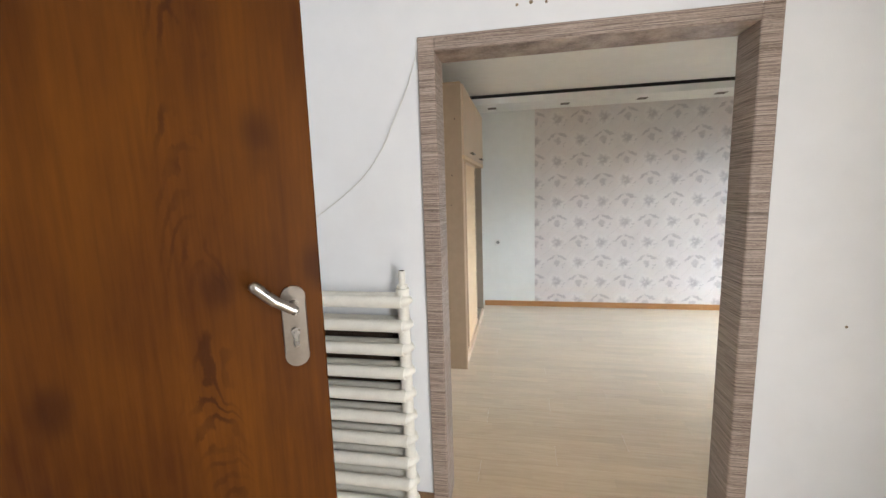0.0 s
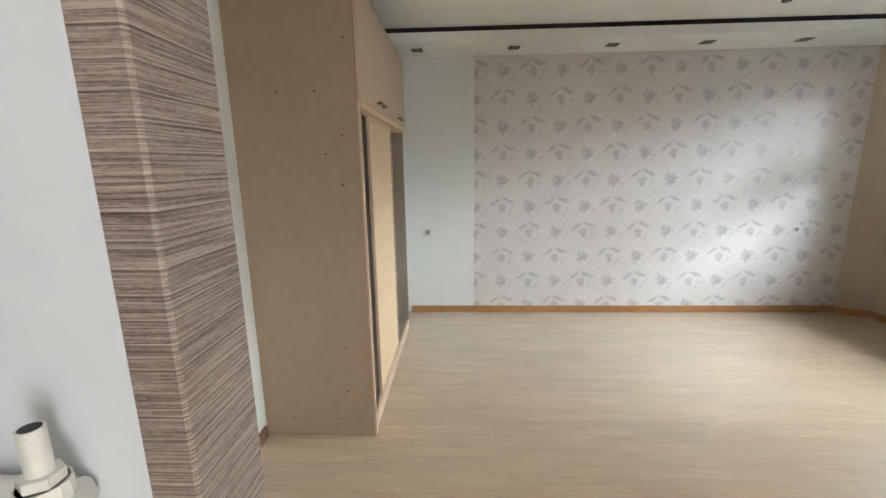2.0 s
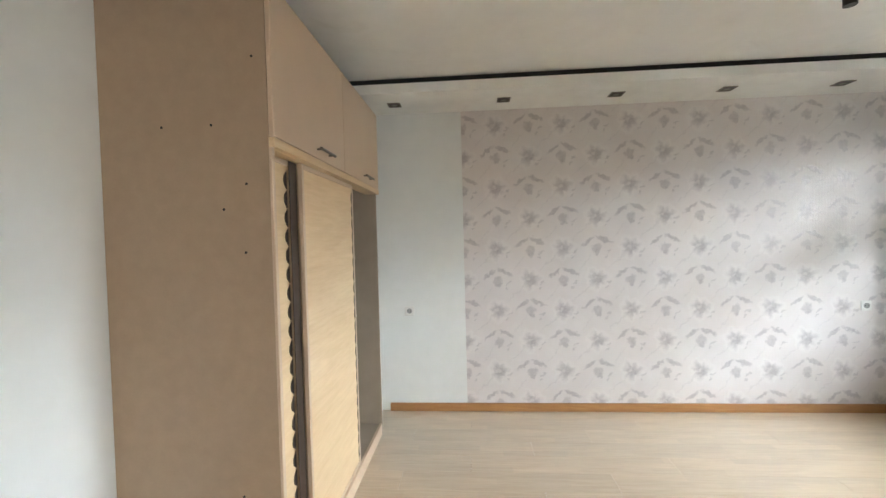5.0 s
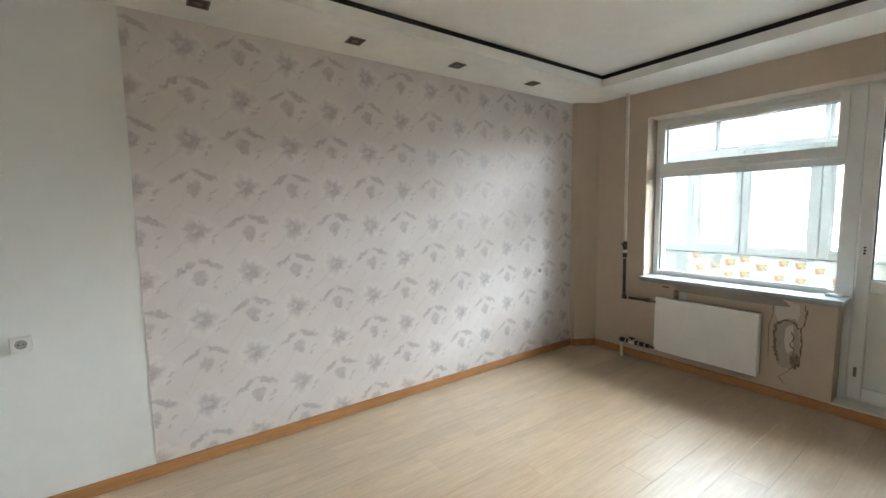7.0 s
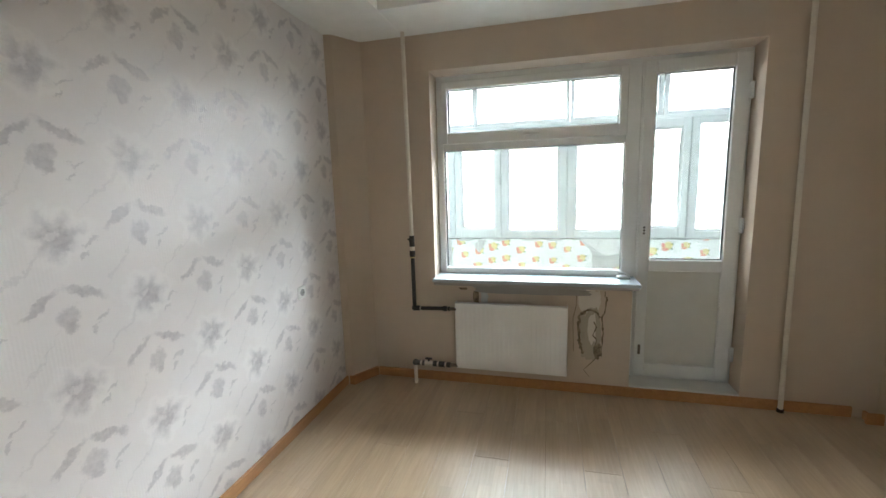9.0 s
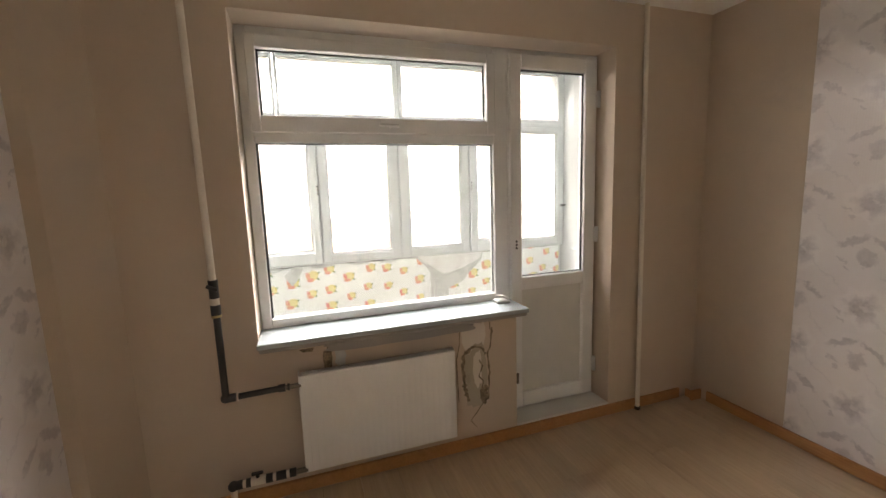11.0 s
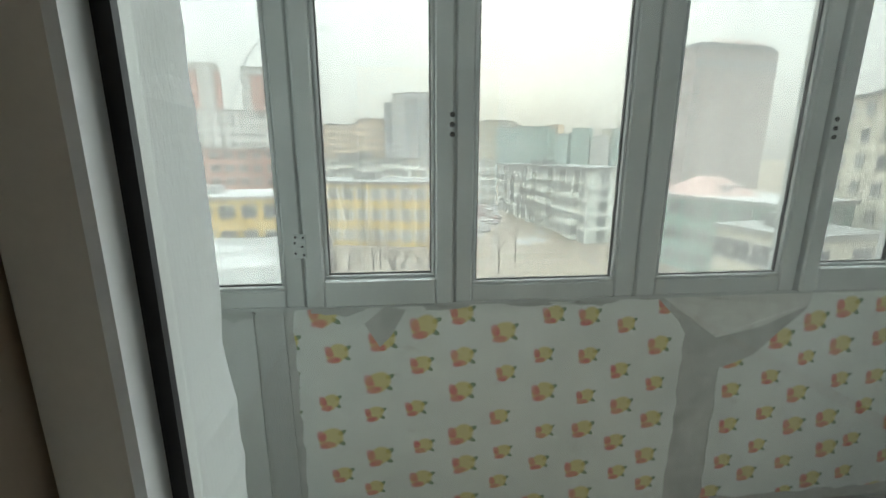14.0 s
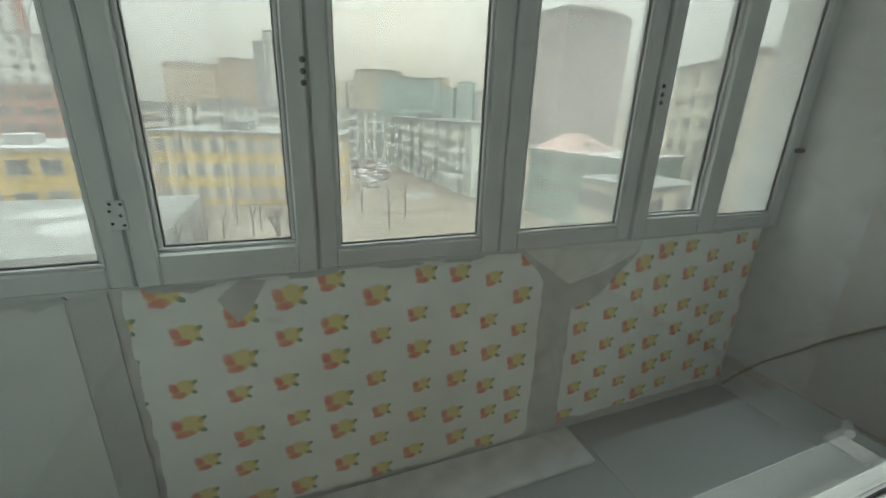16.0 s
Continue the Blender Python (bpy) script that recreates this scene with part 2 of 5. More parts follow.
def fruit_wallpaper():
    n = Nodes("fruit_wallpaper")
    p = n.pos()
    sep = n.t.nodes.new("ShaderNodeSeparateXYZ")
    n.t.links.new(p, sep.inputs[0])
    wob = n.noise(p, 30, 2)
    u = n.math("ADD", n.math("SUBTRACT", sep.outputs[1], 5.285), n.math("MULTIPLY", n.math("SUBTRACT", wob, 0.5), 0.014))
    col = n.math("ROUND", n.math("DIVIDE", u, 0.150))
    lift = n.math("MULTIPLY", n.math("SINE", n.math("MULTIPLY", col, 2.3)), 0.05)
    v = n.math("ADD", n.math("ADD", n.math("SUBTRACT", sep.outputs[2], 0.871), lift), n.math("MULTIPLY", n.math("SUBTRACT", wob, 0.5), 0.010))
    i, j, x, y = cells(n, u, v, 0.150, 0.153)
    w = n.t.nodes.new("ShaderNodeTexWhiteNoise")
    w.noise_dimensions = "2D"
    n.t.links.new(n.add("ShaderNodeCombineXYZ", i0=i, i1=j), w.inputs["Vector"])
    r = n.t.nodes.new("ShaderNodeSeparateColor")
    n.t.links.new(w.outputs["Color"], r.inputs[0])
    x = n.math("ADD", x, n.math("MULTIPLY", n.math("SUBTRACT", r.outputs[0], 0.5), 0.045))
    y = n.math("ADD", y, n.math("MULTIPLY", n.math("SUBTRACT", r.outputs[1], 0.5), 0.035))
    size = n.math("ADD", 1.02, n.math("MULTIPLY", r.outputs[2], 0.45))
    x, y = n.math("DIVIDE", x, n.math("MULTIPLY", size, -1.0)), n.math("DIVIDE", y, size)
    leaf = top(n, blob(n, x, y, 0.029, 0.014, 0.012, 0.007, 0.5), blob(n, x, y, 0.027, -0.016, 0.011, 0.006, -0.6))
    fruit = top(n, blob(n, x, y, 0.003, 0.002, 0.029, 0.026, 0.4), blob(n, x, y, -0.004, -0.004, 0.027, 0.026, 0.3))
    blush = top(n, blob(n, x, y, -0.022, 0.004, 0.011, 0.018, 0.3, 0.7), blob(n, x, y, -0.010, -0.021, 0.019, 0.010, 0.1, 0.7))
    dirt = n.noise(p, 3.0, 6, 0.65)
    ground = n.ramp(dirt, [(0.3, (0.67, 0.70, 0.68)), (0.62, (0.81, 0.84, 0.82))])
    scratch = n.step(n.noise(p, 22, 2, 0.5, (1, 0.35, 1)), 0.68, 0.74)
    c = n.mix(n.math("MULTIPLY", scratch, 0.25), ground, (0.5, 0.46, 0.4))
    c = n.mix(n.math("MULTIPLY", leaf, 0.75), c, (0.08, 0.18, 0.05))
    c = n.mix(n.math("MULTIPLY", fruit, 0.75), c, (0.68, 0.57, 0.13))
    c = n.mix(n.math("MULTIPLY", blush, n.math("ADD", 0.3, n.math("MULTIPLY", wob, 0.9))), c, (0.70, 0.17, 0.18))
    n.bump(n.math("ADD", dirt, n.noise(p, 120, 3)), 0.2, 0.004)
    return n.set(c, 0.7)


def streaked_foil(name, dark, lite):
    """Door casing: dense fine horizontal streaks with rough relief."""
    n = Nodes(name)
    p = n.pos()
    fine = n.noise(p, 1.0, 3, 0.6, (7, 7, 520))
    band = n.noise(p, 1.0, 2, 0.6, (3, 3, 200))
    spots = n.noise(p, 1.0, 3, 0.6, (90, 90, 400))
    f = n.math("ADD", n.math("MULTIPLY", fine, 0.5), n.math("ADD", n.math("MULTIPLY", band, 0.28), n.math("MULTIPLY", spots, 0.22)))
    # a raised pale line with a dark groove under it about every 36 mm
    sep = n.t.nodes.new("ShaderNodeSeparateXYZ")
    n.t.links.new(p, sep.inputs[0])
    phase = n.math("FRACT", n.math("ADD", n.math("DIVIDE", sep.outputs[2], 0.036), n.math("MULTIPLY", n.noise(p, 1.0, 3, 0.6, (1.5, 1.5, 6)), 0.5)))
    ridge = n.math("SUBTRACT", 1.0, n.step(n.math("ABSOLUTE", n.math("SUBTRACT", phase, 0.54)), 0.015, 0.045))
    groove = n.math("SUBTRACT", 1.0, n.step(n.math("ABSOLUTE", n.math("SUBTRACT", phase, 0.45)), 0.02, 0.055))
    n.bump(n.math("ADD", n.math("MULTIPLY", f, 0.7), n.math("SUBTRACT", n.math("MULTIPLY", ridge, 0.5), n.math("MULTIPLY", groove, 0.4))), 0.6, 0.003)
    c = n.ramp(f, [(0.41, dark), (0.5, tuple((a + b) / 2 for a, b in zip(dark, lite))), (0.59, lite)])
    c = n.mix(n.math("MULTIPLY", groove, 0.5), c, tuple(x * 0.6 for x in dark))
    c = n.mix(n.math("MULTIPLY", ridge, 0.45), c, tuple(min(1, x * 1.35) for x in lite))
    return n.set(c, 0.42)


def glazing(name, dust, tint=(1, 1, 1), streak=3.0):
    """A clear pane whose film of dust also stands in for outdoor haze."""
    n = Nodes(name)
    p = n.pos()
    n.t.nodes.remove(n.b)
    clear = n.add("ShaderNodeBsdfTransparent", Color=tint)
    gloss = n.add("ShaderNodeBsdfGlossy", Roughness=0.02)
    film = n.add("ShaderNodeBsdfDiffuse", Color=(0.70, 0.69, 0.65))
    thru = n.add("ShaderNodeBsdfTranslucent", Color=(0.8, 0.8, 0.78))
    both = n.add("ShaderNodeMixShader", i0=0.6, i1=film, i2=thru)
    amount = n.math("MULTIPLY", n.math("ADD", 0.45, n.step(n.noise(p, streak, 6, 0.65, (1, 1, 0.5)), 0.35, 0.75)), dust)
    dirty = n.add("ShaderNodeMixShader", i0=amount, i1=clear, i2=both)
    face = n.t.nodes.new("ShaderNodeLayerWeight").outputs["Facing"]
    fres = n.math("ADD", 0.03, n.math("MULTIPLY", n.math("POWER", face, 4.0), 0.9))
    n.t.links.new(n.add("ShaderNodeMixShader", i0=fres, i1=dirty, i2=gloss), n.out.inputs["Surface"])
    return n.m


def facade(name, color, var=0.15):
    n = Nodes(name)
    p = n.pos()
    f = n.math("ADD", n.math("MULTIPLY", n.noise(p, 0.12, 5, 0.6), 0.6), n.math("MULTIPLY", n.noise(p, 1.1, 5, 0.7, (1, 1, 0.3)), 0.4))
    c = n.ramp(f, [(0.3, tuple(x * (1 - var) for x in color)), (0.7, tuple(min(1, x * (1 + var * 0.5)) for x in color))])
    return n.set(c, 0.85)


def pine_print():
    """Varnished pine foil: fine grain, a cathedral figure and dark knots."""
    n = Nodes("orange_brown_pine_print")
    p = n.obj()
    fine = n.noise(p, 70, 4, 0.6, (1, 1, 0.05))
    cloud = n.noise(p, 3.2, 4, 0.6, (1.6, 1, 0.5))
    sep = n.t.nodes.new("ShaderNodeSeparateXYZ")
    n.t.links.new(p, sep.inputs[0])
    warp = n.noise(p, 3.0, 3, 0.6, (1.5, 1, 0.8))
    across = n.math("ADD", n.math("SUBTRACT", sep.outputs[0], 0.60), n.math("MULTIPLY", n.math("SUBTRACT", warp, 0.5), 0.16))
    near = n.math("SUBTRACT", 1.0, n.step(n.math("ABSOLUTE", across), 0.02, 0.07))
    ragged = n.noise(p, 34, 4, 0.7, (1, 1, 0.35))
    arch = n.math("ADD", n.math("MULTIPLY", n.math("MULTIPLY", across, across), 900.0), n.math("ADD", n.math("MULTIPLY", sep.outputs[2], 20.0), n.math("ADD", n.math("MULTIPLY", warp, 16.0), n.math("MULTIPLY", ragged, 1.6))))
    broken = n.step(n.noise(p, 7.0, 3, 0.6, (1, 1, 0.7)), 0.40, 0.62)
    rings = n.math("MULTIPLY", n.math("MULTIPLY", n.step(n.math("SINE", n.math("MULTIPLY", arch, 4.0)), -0.1, 0.95), near), broken)
    knots = n.t.nodes.new("ShaderNodeTexVoronoi")
    n.t.links.new(n.vec("MULTIPLY", n.vec("ADD", p, (0.1, 0, 0.06)), (5.0, 1.0, 3.2)), knots.inputs["Vector"])
    knots.inputs["Scale"].default_value = 1.0
    dot = n.math("SUBTRACT", 1.0, n.step(knots.outputs["Distance"], 0.05, 0.24))
    f = n.math("ADD", n.math("MULTIPLY", fine, 0.35), n.math("MULTIPLY", cloud, 0.65))
    c = n.ramp(f, [(0.34, (0.034, 0.0085, 0.0005)), (0.66, (0.092, 0.029, 0.0012))])
    c = n.mix(n.math("MULTIPLY", rings, 0.7), c, (0.020, 0.0045, 0.0005))
    c = n.mix(n.math("MULTIPLY", dot, 0.6), c, (0.014, 0.003, 0.0004))
    n.bump(n.math("ADD", fine, n.math("MULTIPLY", rings, 0.5)), 0.1, 0.002)
    return n.set(c, n.math("ADD", 0.45, n.math("MULTIPLY", fine, 0.15)), Specular_IOR_Level=0.1)


M_WHITE = plaster("white_hall_wall", (0.77, 0.785, 0.82))
M_GREEN = plaster("pale_green_wall", (0.82, 0.83, 0.81))
M_BEIGE = plaster("greige_wall", (0.59, 0.485, 0.38), stain=0.12)
M_CREAM = plaster("cream_hall_wall", (0.74, 0.67, 0.53))
M_CEIL = plaster("ceiling_white", (0.88, 0.875, 0.845), stain=0.12, stain_color=(0.5, 0.47, 0.4), bump=0.08)
M_DROP = plain("gypsum_white", (0.88, 0.88, 0.855), 0.6, var=0.03)
M_FLORAL = floral_wallpaper()
M_FRUIT = fruit_wallpaper()
M_BALC = plaster("balcony_plaster", (0.50, 0.52, 0.515), stain=0.5, stain_color=(0.62, 0.62, 0.6), bump=0.5)
M_REVEAL = plaster("rough_reveal_plaster", (0.72, 0.74, 0.74), stain=0.6, stain_color=(0.55, 0.56, 0.55), bump=0.15)
M_LAM = wood("oak_laminate", (0.43, 0.288, 0.158), (0.57, 0.422, 0.268), 0.30, 0, 14, 0.45, True, 0.04, 0.7)
M_BASE = wood("honey_baseboard", (0.36, 0.17, 0.06), (0.50, 0.26, 0.10), 0.35, 0, 20)
M_BASEDARK = wood("brown_baseboard", (0.14, 0.08, 0.045), (0.22, 0.13, 0.07), 0.4, 1, 20)
M_DOOR = pine_print()
M_WARD = plain("beige_chipboard", (0.39, 0.28, 0.185), 0.5, var=0.04, scale=20)
M_WARDF = plain("cream_cabinet_front", (0.60, 0.45, 0.32), 0.42, var=0.03, scale=5)
M_MAPLE = wood("maple_panel", (0.62, 0.44, 0.25), (0.74, 0.56, 0.35), 0.4, 1, 16, 0.5)
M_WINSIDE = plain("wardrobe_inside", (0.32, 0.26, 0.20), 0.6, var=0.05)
# black for screws and caps, and for shade inside gaps and holes
M_DARK = plain("black_caps_and_gap_shade", (0.012, 0.012, 0.012), 0.6)
# dark brown of some parts, also the shade painted into the wardrobe gaps
M_BROWNSHADE = plain("dark_brown_and_gap_shade", (0.035, 0.02, 0.012), 0.5)
M_CASING = streaked_foil("streaked_casing", (0.115, 0.08, 0.064), (0.45, 0.365, 0.315))
M_CHROME = plain("brushed_chrome", (0.32, 0.30, 0.28), 0.28, 1.0, 0.05, 30)
M_STEEL = plain("dark_nickel", (0.19, 0.165, 0.14), 0.36, 1.0, 0.06, 30)
M_IRON = plain("white_radiator_paint", (0.78, 0.76, 0.70), 0.38, var=0.06, scale=14, bump=0.15)
M_PANELRAD = plain("white_enamel", (0.80, 0.79, 0.76), 0.3, var=0.02)
M_PVC = plain("white_pvc", (0.80, 0.81, 0.80), 0.32, var=0.04, scale=4)
M_PVCB = plain("weathered_pvc", (0.52, 0.55, 0.55), 0.42, var=0.08, scale=5)
M_DOORPANEL = plain("grey_white_door_panel", (0.70, 0.70, 0.66), 0.45, var=0.03)
M_GASKET = plain("black_rubber", (0.015, 0.015, 0.017), 0.5)
M_SILL = plain("grey_sill_laminate", (0.42, 0.47, 0.49), 0.05, var=0.05, scale=12)
M_SILLB = plaster("sill_mortar", (0.36, 0.34, 0.31), stain=0.4, bump=1.0)
M_PIPE = plain("cream_pipe_paint", (0.74, 0.68, 0.58), 0.4, var=0.06)
M_BLACKPIPE = plain("black_pipe", (0.03, 0.026, 0.024), 0.45, var=0.2)
M_BRASS = plain("brass_ring", (0.55, 0.45, 0.22), 0.35, 1.0)
M_SOCKET = plain("socket_plastic", (0.76, 0.75, 0.72), 0.35)
M_WELLSHADE = plain("socket_well_shade", (0.30, 0.30, 0.29), 0.4)
M_CABLE = plain("grey_cable", (0.66, 0.66, 0.64), 0.5)
M_BULB = plain("black_socket", (0.02, 0.02, 0.02), 0.4)
M_STAIN = plain("mould_stain", (0.28, 0.22, 0.15), 0.9, var=0.4, scale=30)
M_PATCH = plaster("bare_patch", (0.46, 0.40, 0.31), stain=0.6, stain_color=(0.26, 0.21, 0.14), bump=0.8)
M_OUTSILL = plaster("flaky_sill_paint", (0.32, 0.33, 0.32), stain=0.6, stain_color=(0.22, 0.215, 0.20), bump=0.6)
M_TAPE = plaster("pale_smoothed_plaster", (0.72, 0.66, 0.58), stain=0.35, stain_color=(0.42, 0.36, 0.28), bump=0.5)
M_SLAB = plaster("balcony_floor", (0.25, 0.265, 0.255), stain=0.5, stain_color=(0.33, 0.34, 0.32), bump=0.5)
M_PAPERBACK = plain("torn_paper", (0.70, 0.71, 0.68), 0.8, var=0.1, scale=20)
M_PALEPLAS = plaster("pale_parapet_plaster", (0.62, 0.645, 0.64), stain=0.35, stain_color=(0.46, 0.47, 0.45), bump=0.3)
M_GRIME = plain("dark_joint_foam", (0.10, 0.105, 0.095), 0.9, var=0.3, scale=30, bump=0.4)
M_TORN = plain("grey_render_and_flap_shadow", (0.52, 0.535, 0.52), 0.85, var=0.12, scale=12, bump=0.4)
M_GLASS = glazing("window_glass", 0.008, (0.76, 0.758, 0.75))
# dust film carries the city's haze too; dark tint dims the view outside
M_DUSTHAZE = glazing("dusty_hazy_glass", 0.075, (0.42, 0.438, 0.432), 1.6)

# ---- building helpers ----


def box(bm, x0, x1, y0, y1, z0, z1, bev=0.0, mat=0):
    """Adds a box, its edges bevelled, to bm."""
    res = bmesh.ops.create_cube(bm, size=1.0)
    vs = res["verts"]
    for v in vs:
        v.co = Vector((x0 + (v.co.x + 0.5) * (x1 - x0), y0 + (v.co.y + 0.5) * (y1 - y0), z0 + (v.co.z + 0.5) * (z1 - z0)))
    faces = {f for v in vs for f in v.link_faces}
    if bev:
        edges = list({e for v in vs for e in v.link_edges})
        out = bmesh.ops.bevel(bm, geom=edges, offset=bev, segments=1, affect="EDGES")
        faces = {f for f in faces if f.is_valid} | set(out["faces"])
    for f in faces:
        f.material_index = mat
    return bm


def boxes(*rows, bev=0.0):
    bm = bmesh.new()
    for r in rows:
        box(bm, *r, bev=bev)
    return bm


def rod(bm, a, b, r, seg=12, r2=None):
    """Adds a closed round bar from a to b."""
    a, b = Vector(a), Vector(b)
    d = b - a
    m = Matrix.Translation((a + b) / 2) @ d.to_track_quat("Z", "Y").to_matrix().to_4x4()
    bmesh.ops.create_cone(bm, cap_ends=True, segments=seg, radius1=r, radius2=r if r2 is None else r2, depth=d.length, matrix=m)
    return bm


def ball(bm, c, r, s=(1, 1, 1)):
    bmesh.ops.create_uvsphere(bm, u_segments=12, v_segments=8, radius=r, matrix=Matrix.Translation(c) @ Matrix.Diagonal((*s, 1)))
    return bm


def prism(bm, pts, z0, z1):
    """Adds an upright prism over a plan outline."""
    lo = [bm.verts.new((x, y, z0)) for x, y in pts]
    hi = [bm.verts.new((x, y, z1)) for x, y in pts]
    k = len(pts)
    bm.faces.new(lo[::-1])
    bm.faces.new(hi)
    for a in range(k):
        bm.faces.new((lo[a], lo[(a + 1) % k], hi[(a + 1) % k], hi[a]))
    bmesh.ops.recalc_face_normals(bm, faces=bm.faces[:])
    return bm


def finish(name, bm, mat, smooth=False):
    me = bpy.data.meshes.new(name)
    bm.normal_update()
    bm.to_mesh(me)
    bm.free()
    for m in mat if isinstance(mat, (list, tuple)) else (mat,):
        me.materials.append(m)
    if smooth:
        me.shade_smooth()
        me.set_sharp_from_angle(angle=radians(40))
    return me


def structure(name, bm, mat, label="", category=""):
    return tagged(new(name, finish(name, bm, mat)), label, category, kind="structure")


def thing(name, at, label, category, group="", turn=0.0, kind=""):
    ob = new(name)
    ob.location, ob.rotation_euler.z = at, turn
    return tagged(ob, label, category, group, kind)


def solid(name, bm, mat, label, category, group="", smooth=False):
    """A thing of one mesh."""
    return tagged(new(name, finish(name, bm, mat, smooth)), label, category, group)


def part(name, bm, mat, parent, label="", local=False, smooth=False):
    """One mesh under a thing or a part; its shape is given in world places unless local."""
    root = parent
    while root.parent:
        root = root.parent
    if not local:
        bmesh.ops.translate(bm, verts=bm.verts[:], vec=-Vector(root.location))
    ob = new(name, finish(name, bm, mat, smooth))
    ob.parent = parent
    return tagged(ob, label)


def wall_x(name, y0, y1, x0, x1, z0, z1, holes, mat, label):
    """A wall along x between y0 and y1, with door or window holes (x0, x1, z0, z1)."""
    bm, at = bmesh.new(), x0
    for hx0, hx1, hz0, hz1 in sorted(holes):
        if hx0 > at:
            box(bm, at, hx0, y0, y1, z0, z1)
        if hz0 > z0:
            box(bm, hx0, hx1, y0, y1, z0, hz0)
        if hz1 < z1:
            box(bm, hx0, hx1, y0, y1, hz1, z1)
        at = hx1
    box(bm, at, x1, y0, y1, z0, z1)
    return structure(name, bm, mat, label)

# ---- large structure ----
XW, XE, YS, YN, ZC = -0.517, 4.638, 2.762, 6.225, 2.64
ZD, LIPY, LIPX = 2.53, 5.72, 4.18
HALL_Y = 2.608
structure("wall_west", boxes((XW - 0.15, XW, YS - 0.001, YN + 0.15, 0, 2.9)), M_GREEN, "pale green papered wall behind the wardrobe")
# north wall: pale strip, then floral paper laid 2 mm proud
structure("wall_north", boxes((XW, XE + 0.45, YN, YN + 0.15, 0, 2.9)), M_GREEN, "pale green papered wall")
structure("wall_north_paper", boxes((0.763, 4.425, YN - 0.003, YN, 0.0, ZD)), M_FLORAL, "cream wallpaper with grey embossed flowers and leaf sprigs", "wallpaper")
bm = prism(bmesh.new(), [(4.42, YN + 0.001), (4.436, 6.172), (4.60, 6.075), (XE + 0.001, 6.05), (XE + 0.001, YN + 0.001)], 0, ZD + 0.02)
structure("wall_corner_chase", bm, M_BEIGE, "beige boxed-in corner of the wall")
wall_x("wall_south", HALL_Y, YS, -0.70, XE + 0.45, 0, 2.9, [(0.225, 1.48, 0, 2.165)], M_WHITE, "white papered wall with a wide doorway")
structure("wall_south_paper", boxes((1.60, 4.05, YS, YS + 0.003, 0.0, ZC)), M_FLORAL, "cream wallpaper with grey embossed flowers", "wallpaper")
structure("wall_south_end", boxes((4.053, XE, YS, YS + 0.002, 0.0, ZC)), M_BEIGE, "beige wall end beside the balcony door")
# window wall with one hole for the window and the balcony door together
WY0, WY1, WYD, WZ = 3.504, 5.545, 4.175, 2.287
XO = 5.015
BX, BP, BY0, BY1 = 5.855, 5.888, 3.008, 7.6
bm = boxes((XE, XO, YS, WY0, 0, 2.9), (XE, XO, WY1, YN, 0, 2.9), (XE, XO, WY0, WY1, WZ, 2.9), (XE, 4.876, WYD, WY1, 0, 0.79), (XE, XO, WY0, WYD, 0, 0.075))
structure("wall_east", bm, M_BEIGE, "greige plastered window wall, stained under the sill")
structure("wall_east_outside", boxes((XO, XO + 0.005, BY0, WY0, 0, 2.58), (XO, XO + 0.005, WY1 + 0.12, YN + 0.15, 0, 2.58), (XO, XO + 0.005, WY0, WY1 + 0.12, WZ, 2.58), (4.8765, XO + 0.005, WY0, WY0 + 0.004, 0.08, WZ), bev=0.001), M_BALC, "grey plastered outer face of the window wall")
# floor slab and ceiling
structure("floor", boxes((XW - 0.2, XO, -1.7, YN + 0.1, -0.2, -0.012)), M_BASEDARK, "laminate floor of light oak planks")
structure("ceiling", boxes((-0.8, XO, -1.9, YN + 0.1, ZC, ZC + 0.25)), M_CEIL, "white painted ceiling with faint stains")
structure("ceiling_drop_north", boxes((XW, XE, LIPY, YN, ZD, ZD + 0.07), bev=0.002), M_DROP, "white gypsum ceiling border with spotlights")
structure("ceiling_drop_east", boxes((LIPX, XE, YS, LIPY, ZD, ZD + 0.07), bev=0.002), M_DROP, "white gypsum ceiling border over the window")
# solid black strips close the gap; its shade is put into their colour
structure("ceiling_gap", boxes((XW, LIPX + 0.03, LIPY + 0.02, LIPY + 0.06, ZD + 0.07, ZC), (LIPX + 0.02, LIPX + 0.06, YS, LIPY + 0.06, ZD + 0.07, ZC)), M_DARK, "black strip standing for the shade in the gap above the ceiling border", "trim")
# hall
structure("wall_hall_west", boxes((-0.70, -0.56, -1.7, HALL_Y, 0, 2.9)), M_WHITE, "white papered hall wall")
# the doorway hole in this wall is unseen, added for the fill lamp
structure("wall_hall_east", boxes((2.06, 2.2, -1.7, -0.3, 0, 2.9), (2.06, 2.2, 0.6, HALL_Y, 0, 2.9), (2.06, 2.2, -0.3, 0.6, 2.1, 2.9)), M_CREAM, "cream yellow hall wall")
wall_x("wall_hall_south", -1.7, -1.55, -0.70, 2.2, 0, 2.9, [], M_WHITE, "white hall wall")
# unseen walls added behind the doorway hole to block light from the sky
structure("wall_next_room", boxes((3.4, 3.5, -1.7, HALL_Y, 0, 2.9), (2.2, 3.4, -1.7, -1.6, 0, 2.9)), M_WHITE, "plain white unseen wall added to keep the sky out of the hall")
